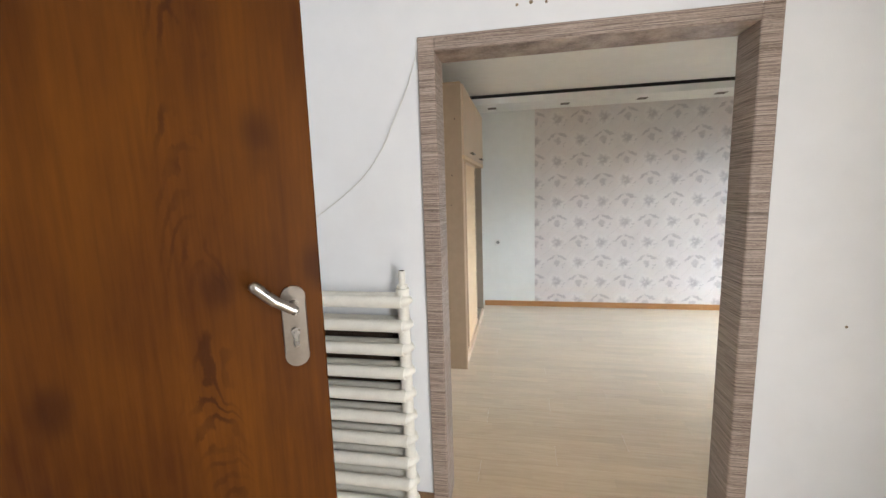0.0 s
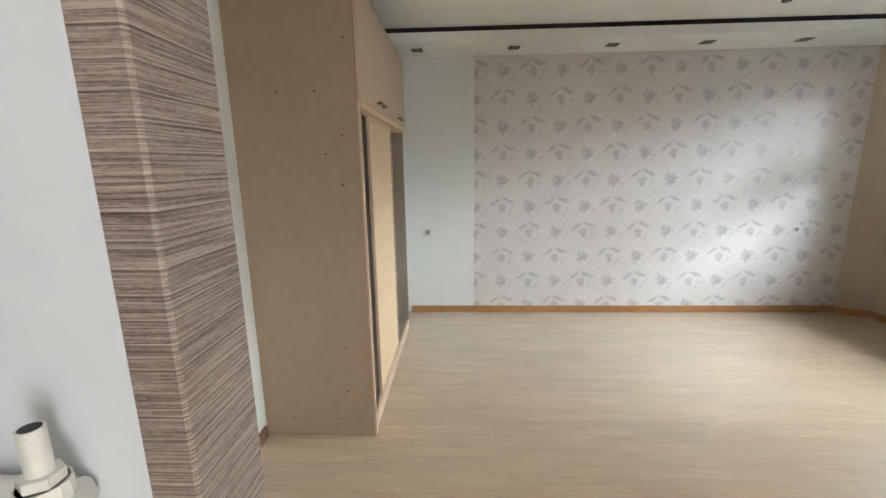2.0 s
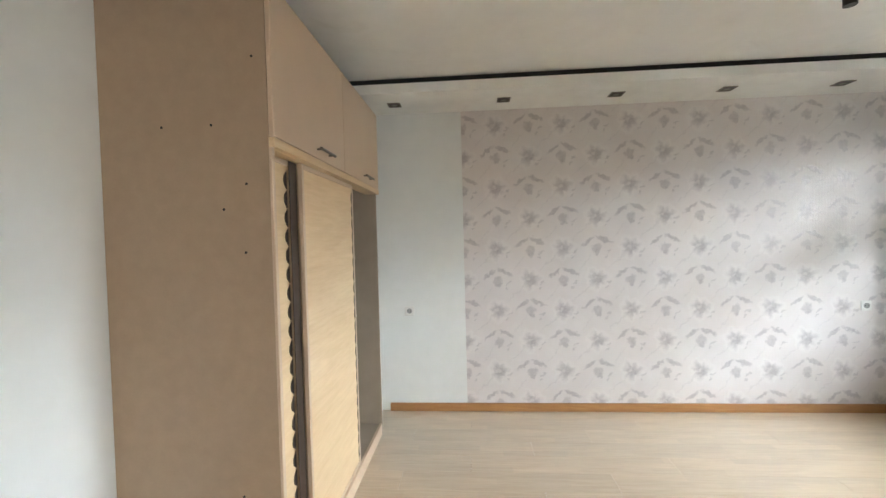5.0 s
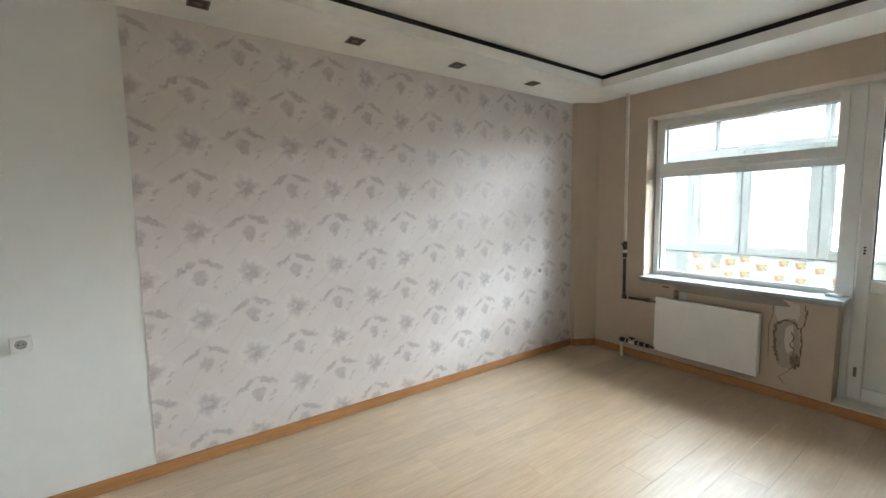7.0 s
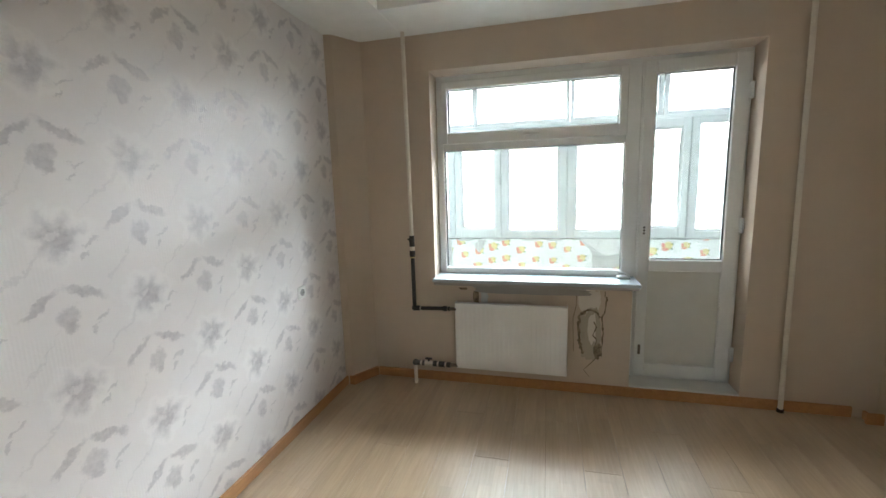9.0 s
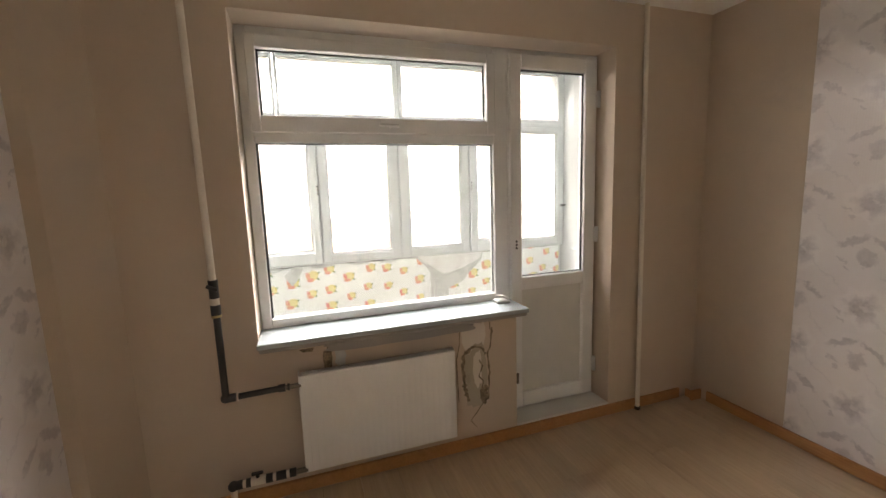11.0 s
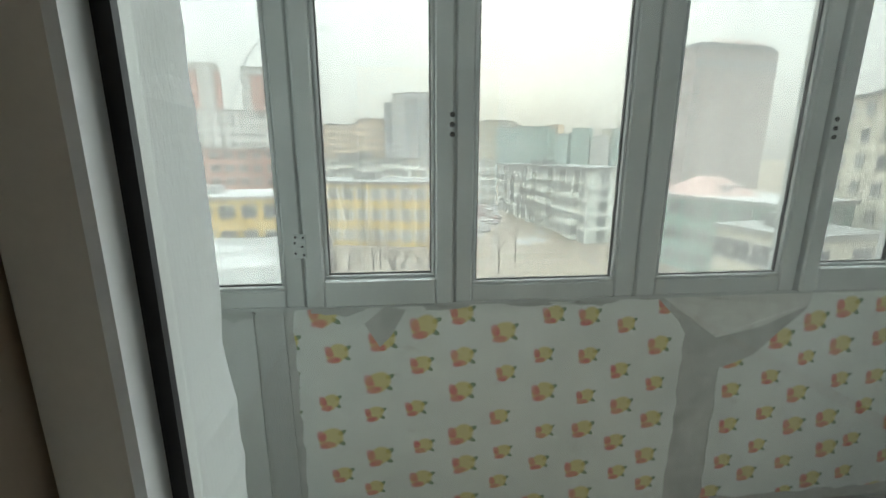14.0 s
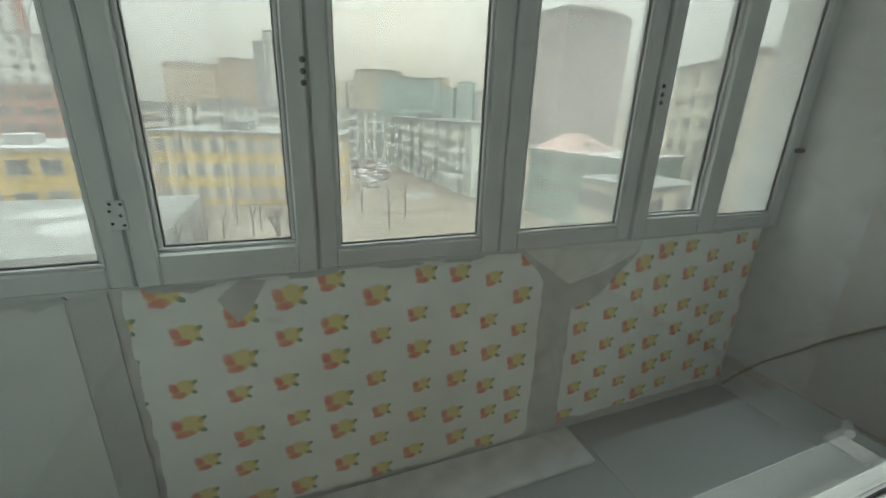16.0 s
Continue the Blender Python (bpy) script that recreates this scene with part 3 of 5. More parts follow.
# baseboards
structure("baseboard_north", boxes((0.10, 4.43, YN - 0.021, YN - 0.003, 0, 0.07), bev=0.004), M_BASE, "honey brown wooden baseboard", "baseboard")
bm = prism(bmesh.new(), [(4.43, YN - 0.021), (4.425, 6.155), (4.59, 6.06), (XE - 0.018, 6.035), (XE, 6.05), (4.60, 6.075), (4.437, 6.172), (4.43, YN)], 0, 0.07)
structure("baseboard_corner", bm, M_BASE, "honey brown baseboard round the corner", "baseboard")
structure("baseboard_east", boxes((XE - 0.018, XE, 2.90, 6.035, 0, 0.07), bev=0.004), M_BASE, "honey brown wooden baseboard under the window", "baseboard")
structure("baseboard_south", boxes((1.60, 4.52, YS + 0.003, YS + 0.021, 0, 0.07), bev=0.004), M_BASE, "honey brown wooden baseboard", "baseboard")
structure("baseboard_west", boxes((XW, XW + 0.018, YS, 4.165, 0, 0.075), bev=0.004), M_BASEDARK, "dark brown wooden baseboard", "baseboard")
structure("baseboard_hall", boxes((-0.56, 0.17, HALL_Y - 0.018, HALL_Y, 0, 0.07), (1.58, 2.06, HALL_Y - 0.018, HALL_Y, 0, 0.07), bev=0.004), M_BASEDARK, "dark brown hall baseboard", "baseboard")
# doorway lining and casing
D0, D1, DZ = 0.24, 1.465, 2.15
door = thing("doorway_casing", (0.87, HALL_Y, 0), "brown streaked wooden door casing without a door", "door frame", kind="structure")
part("jamb", boxes((D0 - 0.018, D0, HALL_Y - 0.012, YS + 0.006, 0, DZ), bev=0.002), M_CASING, door)
part("jamb", boxes((D1, D1 + 0.018, HALL_Y - 0.012, YS + 0.006, 0, DZ), bev=0.002), M_CASING, door)
part("head", boxes((D0 - 0.018, D1 + 0.018, HALL_Y - 0.012, YS + 0.006, DZ, DZ + 0.018), bev=0.002), M_CASING, door)
part("casing_board", boxes((D0 - 0.074, D0 - 0.001, HALL_Y - 0.016, HALL_Y, 0, DZ + 0.062), bev=0.004), M_CASING, door)
part("casing_board", boxes((D1 + 0.001, D1 + 0.074, HALL_Y - 0.016, HALL_Y, 0, DZ + 0.062), bev=0.004), M_CASING, door)
part("casing_board", boxes((D0 - 0.001, D1 + 0.001, HALL_Y - 0.0155, HALL_Y, DZ + 0.001, DZ + 0.062), bev=0.004), M_CASING, door)

# balcony
structure("balcony_floor", boxes((XO, 6.05, BY0 - 0.1, BY1, -0.2, 0.0)), M_SLAB, "dusty grey concrete balcony floor")
structure("balcony_ceiling", boxes((XO, 6.05, BY0 - 0.1, BY1, 2.58, 2.9)), M_BALC, "grey concrete balcony ceiling")
structure("balcony_wall_south", boxes((XO, 6.05, BY0 - 0.15, BY0, 0, 2.58)), M_BALC, "blotchy grey plastered balcony wall")
structure("balcony_wall_north", boxes((XO, 6.05, BY1, BY1 + 0.15, 0, 2.58)), M_BALC, "grey plastered balcony wall")
structure("balcony_wall_room", boxes((XO - 0.05, XO - 0.001, YN + 0.15, BY1, 0, 2.58)), M_BALC, "grey plastered wall")
structure("balcony_parapet", boxes((BP, 6.05, BY0, BY1, 0, 0.955)), M_TORN, "grey rendered balcony parapet")

# flaky outer sill with a bit of black wire on it
structure("outer_sill", boxes((4.876, 4.955, WYD + 0.003, WY1 - 0.014, 0.795, 0.812), bev=0.004), M_OUTSILL, "flaky white outer window sill", "window sill")

# rough outer reveal of the window
bm = bmesh.new()
zs = np.linspace(0.10, WZ, 90)
prev = None
for k, z in enumerate(zs):
    j = noise.noise((z * 5, 1.7, 0)) * 0.034 + noise.noise((z * 15, 4.1, 0)) * 0.016 + noise.noise((z * 42, 2.6, 0)) * 0.007
    ring = [bm.verts.new(c) for c in ((4.875, WY1 - 0.012, z), (4.98, WY1 - 0.010 + j * 0.2, z), (XO + 0.005, WY1 - 0.008 + j * 0.3, z), (XO + 0.03 + j, WY1 + 0.008 + j * 0.5, z), (XO + 0.04 + j, WY1 + 0.12, z), (4.875, WY1 + 0.10, z))]
    if prev:
        for a in range(6):
            bm.faces.new((prev[a], prev[(a + 1) % 6], ring[(a + 1) % 6], ring[a]))
    prev = ring
bmesh.ops.recalc_face_normals(bm, faces=bm.faces[:])
structure("window_outer_reveal", bm, M_REVEAL, "rough white plastered outer window reveal", "trim")

# ---- room window and balcony door ----
win = thing("window_1", (4.84, 4.85, 0.8), "white plastic window with a narrow upper sash", "window", kind="structure")
FX0, FX1 = 4.81, 4.875
part("window_frame", boxes((FX0, FX1, 5.492, 5.54, 0.80, 2.28), (FX0, FX1, WYD - 0.04, 4.226, 0.80, 2.28), (FX0, FX1, 4.226, 5.492, 0.80, 0.863), (FX0, FX1, 4.226, 5.492, 1.746, 1.80), (FX0, FX1, 4.226, 5.492, 2.235, 2.28), bev=0.004), M_PVC, win)
sash = part("upper_sash", boxes((FX0 - 0.016, FX1 - 0.02, 4.219, 4.270, 1.795, 2.24), (FX0 - 0.016, FX1 - 0.02, 5.456, 5.501, 1.795, 2.24), (FX0 - 0.016, FX1 - 0.02, 4.270, 5.456, 1.795, 1.873), (FX0 - 0.016, FX1 - 0.02, 4.270, 5.456, 2.183, 2.24), bev=0.004), M_PVC, win)
part("sash_handle", rod(rod(bmesh.new(), (FX0 - 0.016, 4.83, 1.832), (FX0 - 0.04, 4.83, 1.832), 0.009), (FX0 - 0.038, 4.79, 1.832), (FX0 - 0.038, 4.89, 1.835), 0.008), M_PVC, sash)
for nm, y0, y1, z0, z1 in (("pane", 4.226, 5.492, 0.863, 1.746), ("pane", 4.270, 5.456, 1.873, 2.183)):
    pn = part(nm, boxes((4.843, 4.847, y0, y1, z0, z1)), M_GLASS, win)
    pn.visible_shadow = False
g = 0.010
for y0, y1, z0, z1 in ((4.226, 5.492, 0.863, 1.746), (4.270, 5.456, 1.873, 2.183)):
    part("gasket", boxes((4.838, 4.842, y0, y1, z0, z0 + 0.003), (4.836, 4.842, y0, y1, z1 - 0.006, z1), (4.836, 4.842, y0, y0 + 0.006, z0 + 0.003, z1 - 0.006), (4.836, 4.842, y1 - g, y1, z0 + 0.003, z1 - 0.006)), M_GASKET, win)

bdoor = thing("door_1", (4.84, 3.83, 0.08), "closed white plastic balcony door with a tall pane", "door", kind="structure")
part("door_frame", boxes((FX0, FX1, WY0 + 0.002, WY0 + 0.03, 0.08, 2.28), (FX0, FX1, 4.11, WYD - 0.041, 0.08, 2.28), (FX0, FX1, WYD - 0.04, WYD, 0.08, 0.80), (FX0, FX1, WY0 + 0.03, 4.11, 2.25, 2.28), (FX0, FX1, WY0 + 0.03, 4.11, 0.08, 0.105), bev=0.003), M_PVC, bdoor)
leaf = part("leaf", boxes((4.792, 4.858, 3.523, 3.605, 0.10, 2.255), (4.792, 4.858, 4.052, 4.126, 0.10, 2.255), (4.792, 4.858, 3.605, 4.052, 0.10, 0.19), (4.792, 4.858, 3.605, 4.052, 0.865, 0.945), (4.792, 4.858, 3.605, 4.052, 2.17, 2.255), bev=0.005), M_PVC, bdoor)
part("lower_panel", boxes((4.815, 4.845, 3.605, 4.052, 0.19, 0.865)), M_DOORPANEL, leaf)
pn = part("pane", boxes((4.823, 4.827, 3.605, 4.052, 0.945, 2.17)), M_GLASS, leaf)
pn.visible_shadow = False
part("gasket", boxes((4.814, 4.822, 3.605, 4.052, 0.945, 0.953), (4.814, 4.822, 3.605, 4.052, 2.162, 2.17), (4.814, 4.822, 3.605, 3.613, 0.953, 2.162), (4.814, 4.822, 4.044, 4.052, 0.953, 2.162)), M_GASKET, leaf)
for z in (0.30, 1.18, 2.02):
    part("hinge", rod(boxes((4.785, 4.80, 3.507, 3.53, z - 0.045, z + 0.045), bev=0.004), (4.784, 3.513, z - 0.05), (4.784, 3.513, z + 0.05), 0.011), M_PVC, bdoor)
part("handle_holes", rod(rod(rod(bmesh.new(), (4.789, 4.09, 1.13), (4.793, 4.09, 1.13), 0.007), (4.789, 4.09, 1.15), (4.793, 4.09, 1.15), 0.007), (4.789, 4.09, 1.17), (4.793, 4.09, 1.17), 0.007), M_DARK, leaf, "dark screw holes of the missing handle")
part("latch", boxes((4.786, 4.793, 4.082, 4.099, 0.26, 0.33), bev=0.002), M_STEEL, leaf)
structure("door_threshold", boxes((XE - 0.006, 4.80, WY0 + 0.001, WYD - 0.002, 0.07, 0.084), bev=0.003), M_DOORPANEL, "worn pale threshold before the balcony door", "threshold")

win.location.x -= 0.014
bdoor.location.x -= 0.014

sill = thing("window_sill", (4.70, 4.84, 0.78), "glossy grey window sill with a rough underside", "window sill")
part("board", boxes((4.552, 4.80, 4.137, 5.5455, 0.795, 0.82), bev=0.004), M_SILL, sill)
part("mortar", boxes((4.565, 4.638, 4.142, 5.54, 0.772, 0.795), bev=0.006), M_SILLB, sill)
bm = boxes((4.70, 4.775, 4.175, 4.262, 0.82, 0.836), bev=0.006)
rod(rod(bm, (4.705, 4.185, 0.84), (4.715, 4.215, 0.86), 0.008), (4.715, 4.215, 0.86), (4.735, 4.25, 0.862), 0.0085)
solid("window_handle", bm, M_PVC, "small white plastic handle lying on the sill", "handle")

# ---- room things ----
rad = thing("panel_radiator", (4.59, 4.98, 0.148), "white steel panel radiator under the window", "radiator")
R0, R1, RZ0, RZ1 = 4.591, 5.381, 0.149, 0.647
bm = boxes((4.545, 4.557, R0, R1, RZ0, RZ1), bev=0.005)
plate = part("front_plate", bm, M_PANELRAD, rad)
rib = finish("rib", boxes((-0.0012, 0.0012, -0.009, 0.009, 0, RZ1 - RZ0 - 0.04), bev=0.0011), M_PANELRAD)
for k in range(24):
    o = new("rib", rib)
    o.parent, o.location = plate, (4.545 - 4.59, R0 + 0.025 + k * (R1 - R0 - 0.05) / 23 - 4.98, 0.02)
part("back_plate", boxes((4.603, 4.612, R0 + 0.01, R1 - 0.01, RZ0 + 0.01, RZ1 - 0.01)), M_PANELRAD, rad)
part("side_cover", boxes((4.557, 4.612, R0, R0 + 0.006, RZ0, RZ1)), M_PANELRAD, rad)
part("side_cover", boxes((4.557, 4.612, R1 - 0.006, R1, RZ0, RZ1)), M_PANELRAD, rad)
bm = bmesh.new()
for k in range(60):
    y = R0 + 0.02 + k * (R1 - R0 - 0.04) / 59
    box(bm, 4.557, 4.608, y - 0.0025, y + 0.0025, RZ1 - 0.012, RZ1 - 0.004)
part("top_grille", bm, M_PANELRAD, rad)
part("convector", boxes((4.562, 4.60, R0 + 0.02, R1 - 0.02, RZ0 + 0.03, RZ1 - 0.03)), M_BROWNSHADE, rad)
part("bracket", boxes((4.612, 4.639, R0 + 0.12, R0 + 0.15, RZ0 + 0.1, RZ1 - 0.1)), M_STEEL, rad)
part("bracket", boxes((4.612, 4.639, R1 - 0.15, R1 - 0.12, RZ0 + 0.1, RZ1 - 0.1)), M_STEEL, rad)

PX, PY = 4.555, 5.69
pipe = thing("heating_pipe", (PX, PY, 0.6), "cream riser pipe with black lower branch", "pipe")
part("riser", rod(bmesh.new(), (PX, PY + 0.008, 2.535), (PX, PY, 1.14), 0.014), M_PIPE, pipe, "cream painted steel", smooth=True)
part("valve", rod(rod(rod(bmesh.new(), (PX, PY, 1.14), (PX, PY, 1.06), 0.02), (PX - 0.03, PY, 1.10), (PX, PY, 1.10), 0.012), (PX - 0.034, PY - 0.02, 1.10), (PX - 0.034, PY + 0.02, 1.12), 0.008), M_BLACKPIPE, pipe, smooth=True)
part("union", rod(bmesh.new(), (PX, PY, 1.06), (PX, PY, 1.03), 0.018), M_PIPE, pipe, smooth=True)
part("coupling", rod(bmesh.new(), (PX, PY, 1.03), (PX, PY, 0.985), 0.021), M_BLACKPIPE, pipe, smooth=True)
part("ring", rod(bmesh.new(), (PX, PY, 0.985), (PX, PY, 0.975), 0.022), M_BRASS, pipe, smooth=True)
part("drop", rod(bmesh.new(), (PX, PY, 0.975), (PX, PY, 0.60), 0.015), M_BLACKPIPE, pipe, smooth=True)
part("elbow", ball(rod(bmesh.new(), (PX, PY, 0.595), (PX, PY - 0.04, 0.595), 0.019), (PX, PY, 0.597), 0.022), M_BLACKPIPE, pipe, smooth=True)
part("branch", rod(bmesh.new(), (PX, PY - 0.04, 0.595), (PX, 5.47, 0.60), 0.014), M_BLACKPIPE, pipe, smooth=True)
part("ring", rod(bmesh.new(), (PX, PY - 0.045, 0.595), (PX, PY - 0.052, 0.595), 0.02), M_PIPE, pipe, smooth=True)
part("nut", rod(rod(bmesh.new(), (PX, 5.47, 0.60), (PX, 5.44, 0.60), 0.02, 6), (PX, 5.43, 0.60), (PX, 5.42, 0.60), 0.018, 6), M_BLACKPIPE, pipe)
part("tail", rod(bmesh.new(), (PX, 5.44, 0.60), (PX, 5.37, 0.60), 0.012), M_STEEL, pipe, smooth=True)
LY, LZ = 5.70, 0.165
lower = thing("return_pipe", (PX, LY, 0), "short black return pipe with a small valve", "pipe")
part("stub", rod(bmesh.new(), (PX, LY, 0), (PX, LY, LZ - 0.02), 0.014), M_PIPE, lower, "cream painted steel", smooth=True)
part("elbow", ball(rod(bmesh.new(), (PX, LY, LZ), (PX, LY - 0.04, LZ), 0.02), (PX, LY, LZ), 0.024), M_BLACKPIPE, lower, smooth=True)
for k, (a, b, r, mm) in enumerate(((5.66, 5.645, 0.016, M_PIPE), (5.645, 5.625, 0.02, M_BLACKPIPE), (5.625, 5.56, 0.019, M_PIPE), (5.56, 5.53, 0.021, M_BLACKPIPE), (5.53, 5.515, 0.015, M_PIPE), (5.515, 5.47, 0.021, M_BLACKPIPE), (5.47, 5.455, 0.015, M_PIPE), (5.455, 5.425, 0.02, M_BLACKPIPE), (5.425, 5.37, 0.013, M_STEEL))):
    part("fitting", rod(bmesh.new(), (PX, a, LZ), (PX, b, LZ), r), mm, lower, smooth=True)
part("valve_lever", box(rod(bmesh.new(), (PX, 5.595, LZ), (PX, 5.595, LZ + 0.035), 0.008), PX - 0.008, PX + 0.008, 5.57, 5.62, LZ + 0.033, LZ + 0.042), M_BLACKPIPE, lower)
riser = thing("riser_pipe", (4.61, 3.285, 0), "cream painted heating riser beside the door", "pipe")
part("tube", rod(bmesh.new(), (4.612, 3.282, 0.02), (4.612, 3.31, ZD), 0.014), M_PIPE, riser, smooth=True)
part("foot", rod(bmesh.new(), (4.612, 3.282, 0.0), (4.612, 3.282, 0.022), 0.02), M_BROWNSHADE, riser, smooth=True)
solid("broken_baseboard", box(boxes((4.55, 4.57, 2.78, 2.87, 0.0, 0.07), bev=0.004), 4.575, 4.625, 2.83, 2.85, 0.0, 0.055, 0.004), M_BASE, "broken end pieces of brown baseboard in the corner", "baseboard piece")

# damaged plaster beside the radiator, and dark scars under the sill


def wall_patch(name, y, z, w, h, mat, seed, label, rough=0.35, lift=0.004):
    """A thin ragged patch on the window wall."""
    bm = bmesh.new()
    k = 40
    rim = []
    for a in range(k):
        t = 2 * math.pi * a / k
        r = 1 + rough * noise.noise((math.cos(t) * 1.6, math.sin(t) * 1.6, seed)) + 0.12 * noise.noise((math.cos(t) * 6, math.sin(t) * 6, seed))
        c, s = math.cos(t), math.sin(t)
        q = max(abs(c), abs(s)) ** 0.45
        rim.append((y + w / 2 * r * c / q, z + h / 2 * r * s / q))
    lo = [bm.verts.new((XE - 0.0005, a, b)) for a, b in rim]
    hi = [bm.verts.new((XE - lift, y + (a - y) * 0.985, z + (b - z) * 0.985)) for a, b in rim]
    bm.faces.new(hi)
    for a in range(k):
        bm.faces.new((lo[a], lo[(a + 1) % k], hi[(a + 1) % k], hi[a]))
    bmesh.ops.recalc_face_normals(bm, faces=bm.faces[:])
    return structure(name, bm, mat, label, "wall damage")


def wall_streak(name, pts, wide, mat, seed, label, lift=0.0035):
    """A ragged stain or crack that runs along the window wall through (y, z) points."""
    bm = bmesh.new()
    run = []
    for (ya, za), (yb, zb) in zip(pts, pts[1:]):
        run += [(ya + (yb - ya) * k / 8, za + (zb - za) * k / 8) for k in range(8)]
    run.append(pts[-1])
    rows = []
    for k, (y, z) in enumerate(run):
        ya, za = run[max(k - 1, 0)]
        yb, zb = run[min(k + 1, len(run) - 1)]
        d = Vector((yb - ya, zb - za)).normalized()
        n1 = wide * (0.5 + 0.9 * noise.noise((y * 55, z * 55, seed)))
        n2 = wide * (0.5 + 0.9 * noise.noise((y * 55, z * 55, seed + 9)))
        n1, n2 = max(n1, 0.0008), max(n2, 0.0008)
        c = [(y - d.y * n1, z + d.x * n1), (y + d.y * n2, z - d.x * n2)]
        rows.append([bm.verts.new((XE - lift, *c[0])), bm.verts.new((XE - lift, *c[1])), bm.verts.new((XE - 0.0005, *c[1])), bm.verts.new((XE - 0.0005, *c[0]))])
    for p, q in zip(rows, rows[1:]):
        for k in range(4):
            bm.faces.new((p[k], p[(k + 1) % 4], q[(k + 1) % 4], q[k]))
    bm.faces.new(rows[0])
    bm.faces.new(rows[-1])
    bmesh.ops.recalc_face_normals(bm, faces=bm.faces[:])
    return structure(name, bm, mat, label, "wall damage")


wall_patch("plaster_tape", 4.445, 0.68, 0.15, 0.16, M_TAPE, 3.0, "pale smoothed plaster under the sill", 0.2, 0.0015)
wall_patch("plaster_bare", 4.435, 0.43, 0.135, 0.36, M_PATCH, 2.0, "bare crumbling plaster patch", 0.3, 0.002)
wall_patch("plaster_ridge", 4.425, 0.47, 0.055, 0.20, M_TAPE, 5.0, "pale plaster ridge", 0.5, 0.003)
wall_streak("plaster_stain", [(4.475, 0.605), (4.51, 0.57), (4.515, 0.47), (4.505, 0.38), (4.485, 0.29)], 0.017, M_STAIN, 1.0, "mouldy rim of the bare plaster")
wall_streak("plaster_stain_top", [(4.50, 0.575), (4.46, 0.61), (4.41, 0.61), (4.375, 0.56)], 0.013, M_STAIN, 4.0, "mouldy rim of the bare plaster")
wall_streak("plaster_streak", [(4.332, 0.71), (4.342, 0.61), (4.362, 0.55), (4.352, 0.44), (4.362, 0.28)], 0.009, M_STAIN, 7.0, "dark streak on the wall")
wall_streak("plaster_squiggle", [(4.415, 0.53), (4.395, 0.49), (4.42, 0.43), (4.39, 0.40), (4.405, 0.34), (4.37, 0.31)], 0.007, M_STAIN, 12.0, "dark crumbled joint in the plaster", 0.0042)
wall_patch("plaster_blotch", 4.385, 0.315, 0.05, 0.085, M_STAIN, 15.0, "dark mould blotch on the wall", 0.7, 0.0046)
wall_streak("plaster_crack", [(4.385, 0.28), (4.43, 0.22), (4.475, 0.17), (4.437, 0.124)], 0.004, M_STAIN, 18.0, "thin curved crack in the wall")
wall_streak("plaster_edge", [(4.53, 0.745), (4.533, 0.63), (4.552, 0.55), (4.545, 0.30)], 0.004, M_STAIN, 21.0, "thin dark paper edge on the wall")
wall_streak("plaster_edge_inner", [(4.345, 0.745), (4.345, 0.70)], 0.005, M_STAIN, 22.0, "thin dark paper edge on the wall")
wall_patch("plaster_hole", 5.235, 0.67, 0.04, 0.12, M_STAIN, 9.0, "dark hole under the sill", 0.4, 0.003)
wall_patch("plaster_hole_side", 5.175, 0.675, 0.06, 0.085, M_TORN, 10.0, "grey hole filled with mortar under the sill", 0.5, 0.0045)
wall_patch("plaster_hole_small", 5.33, 0.735, 0.06, 0.02, M_STAIN, 11.0, "dark scar under the sill", 0.5, 0.003)
wall_patch("mortar_smear", 4.86, 0.735, 0.86, 0.055, M_SILLB, 13.0, "rough mortar smear under the sill", 0.25, 0.010)

# wardrobe
WX, WA, WB, WTOP = 0.12, 4.184, 5.81, 2.405
ward = thing("wardrobe", (-0.2, 5.0, 0), "tall beige built-in wardrobe with sliding doors pushed open", "wardrobe")
part("side_panel", boxes((XW + 0.001, WX, WA, WA + 0.018, 0, WTOP), bev=0.001), M_WARD, ward)
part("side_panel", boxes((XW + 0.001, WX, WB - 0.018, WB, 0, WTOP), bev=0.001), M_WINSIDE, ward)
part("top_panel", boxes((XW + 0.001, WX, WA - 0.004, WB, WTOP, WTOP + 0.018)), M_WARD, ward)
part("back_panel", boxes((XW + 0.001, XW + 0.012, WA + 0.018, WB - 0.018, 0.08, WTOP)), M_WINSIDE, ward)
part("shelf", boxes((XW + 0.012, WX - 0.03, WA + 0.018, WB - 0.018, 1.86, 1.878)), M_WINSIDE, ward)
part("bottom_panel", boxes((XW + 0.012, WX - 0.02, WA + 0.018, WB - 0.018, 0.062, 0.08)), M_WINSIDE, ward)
part("plinth", boxes((WX - 0.02, WX, WA + 0.018, WB - 0.018, 0, 0.085), bev=0.002), M_WARDF, ward)
part("rail_band", boxes((WX, WX + 0.022, WA, WB, 1.815, 1.85), (WX - 0.075, WX, WA + 0.019, WB - 0.019, 1.815, 1.85), bev=0.002), M_MAPLE, ward)
part("edge_strip", boxes((WX, WX + 0.012, WA - 0.001, WA + 0.02, 0.0, 1.815), bev=0.002), M_WARDF, ward)
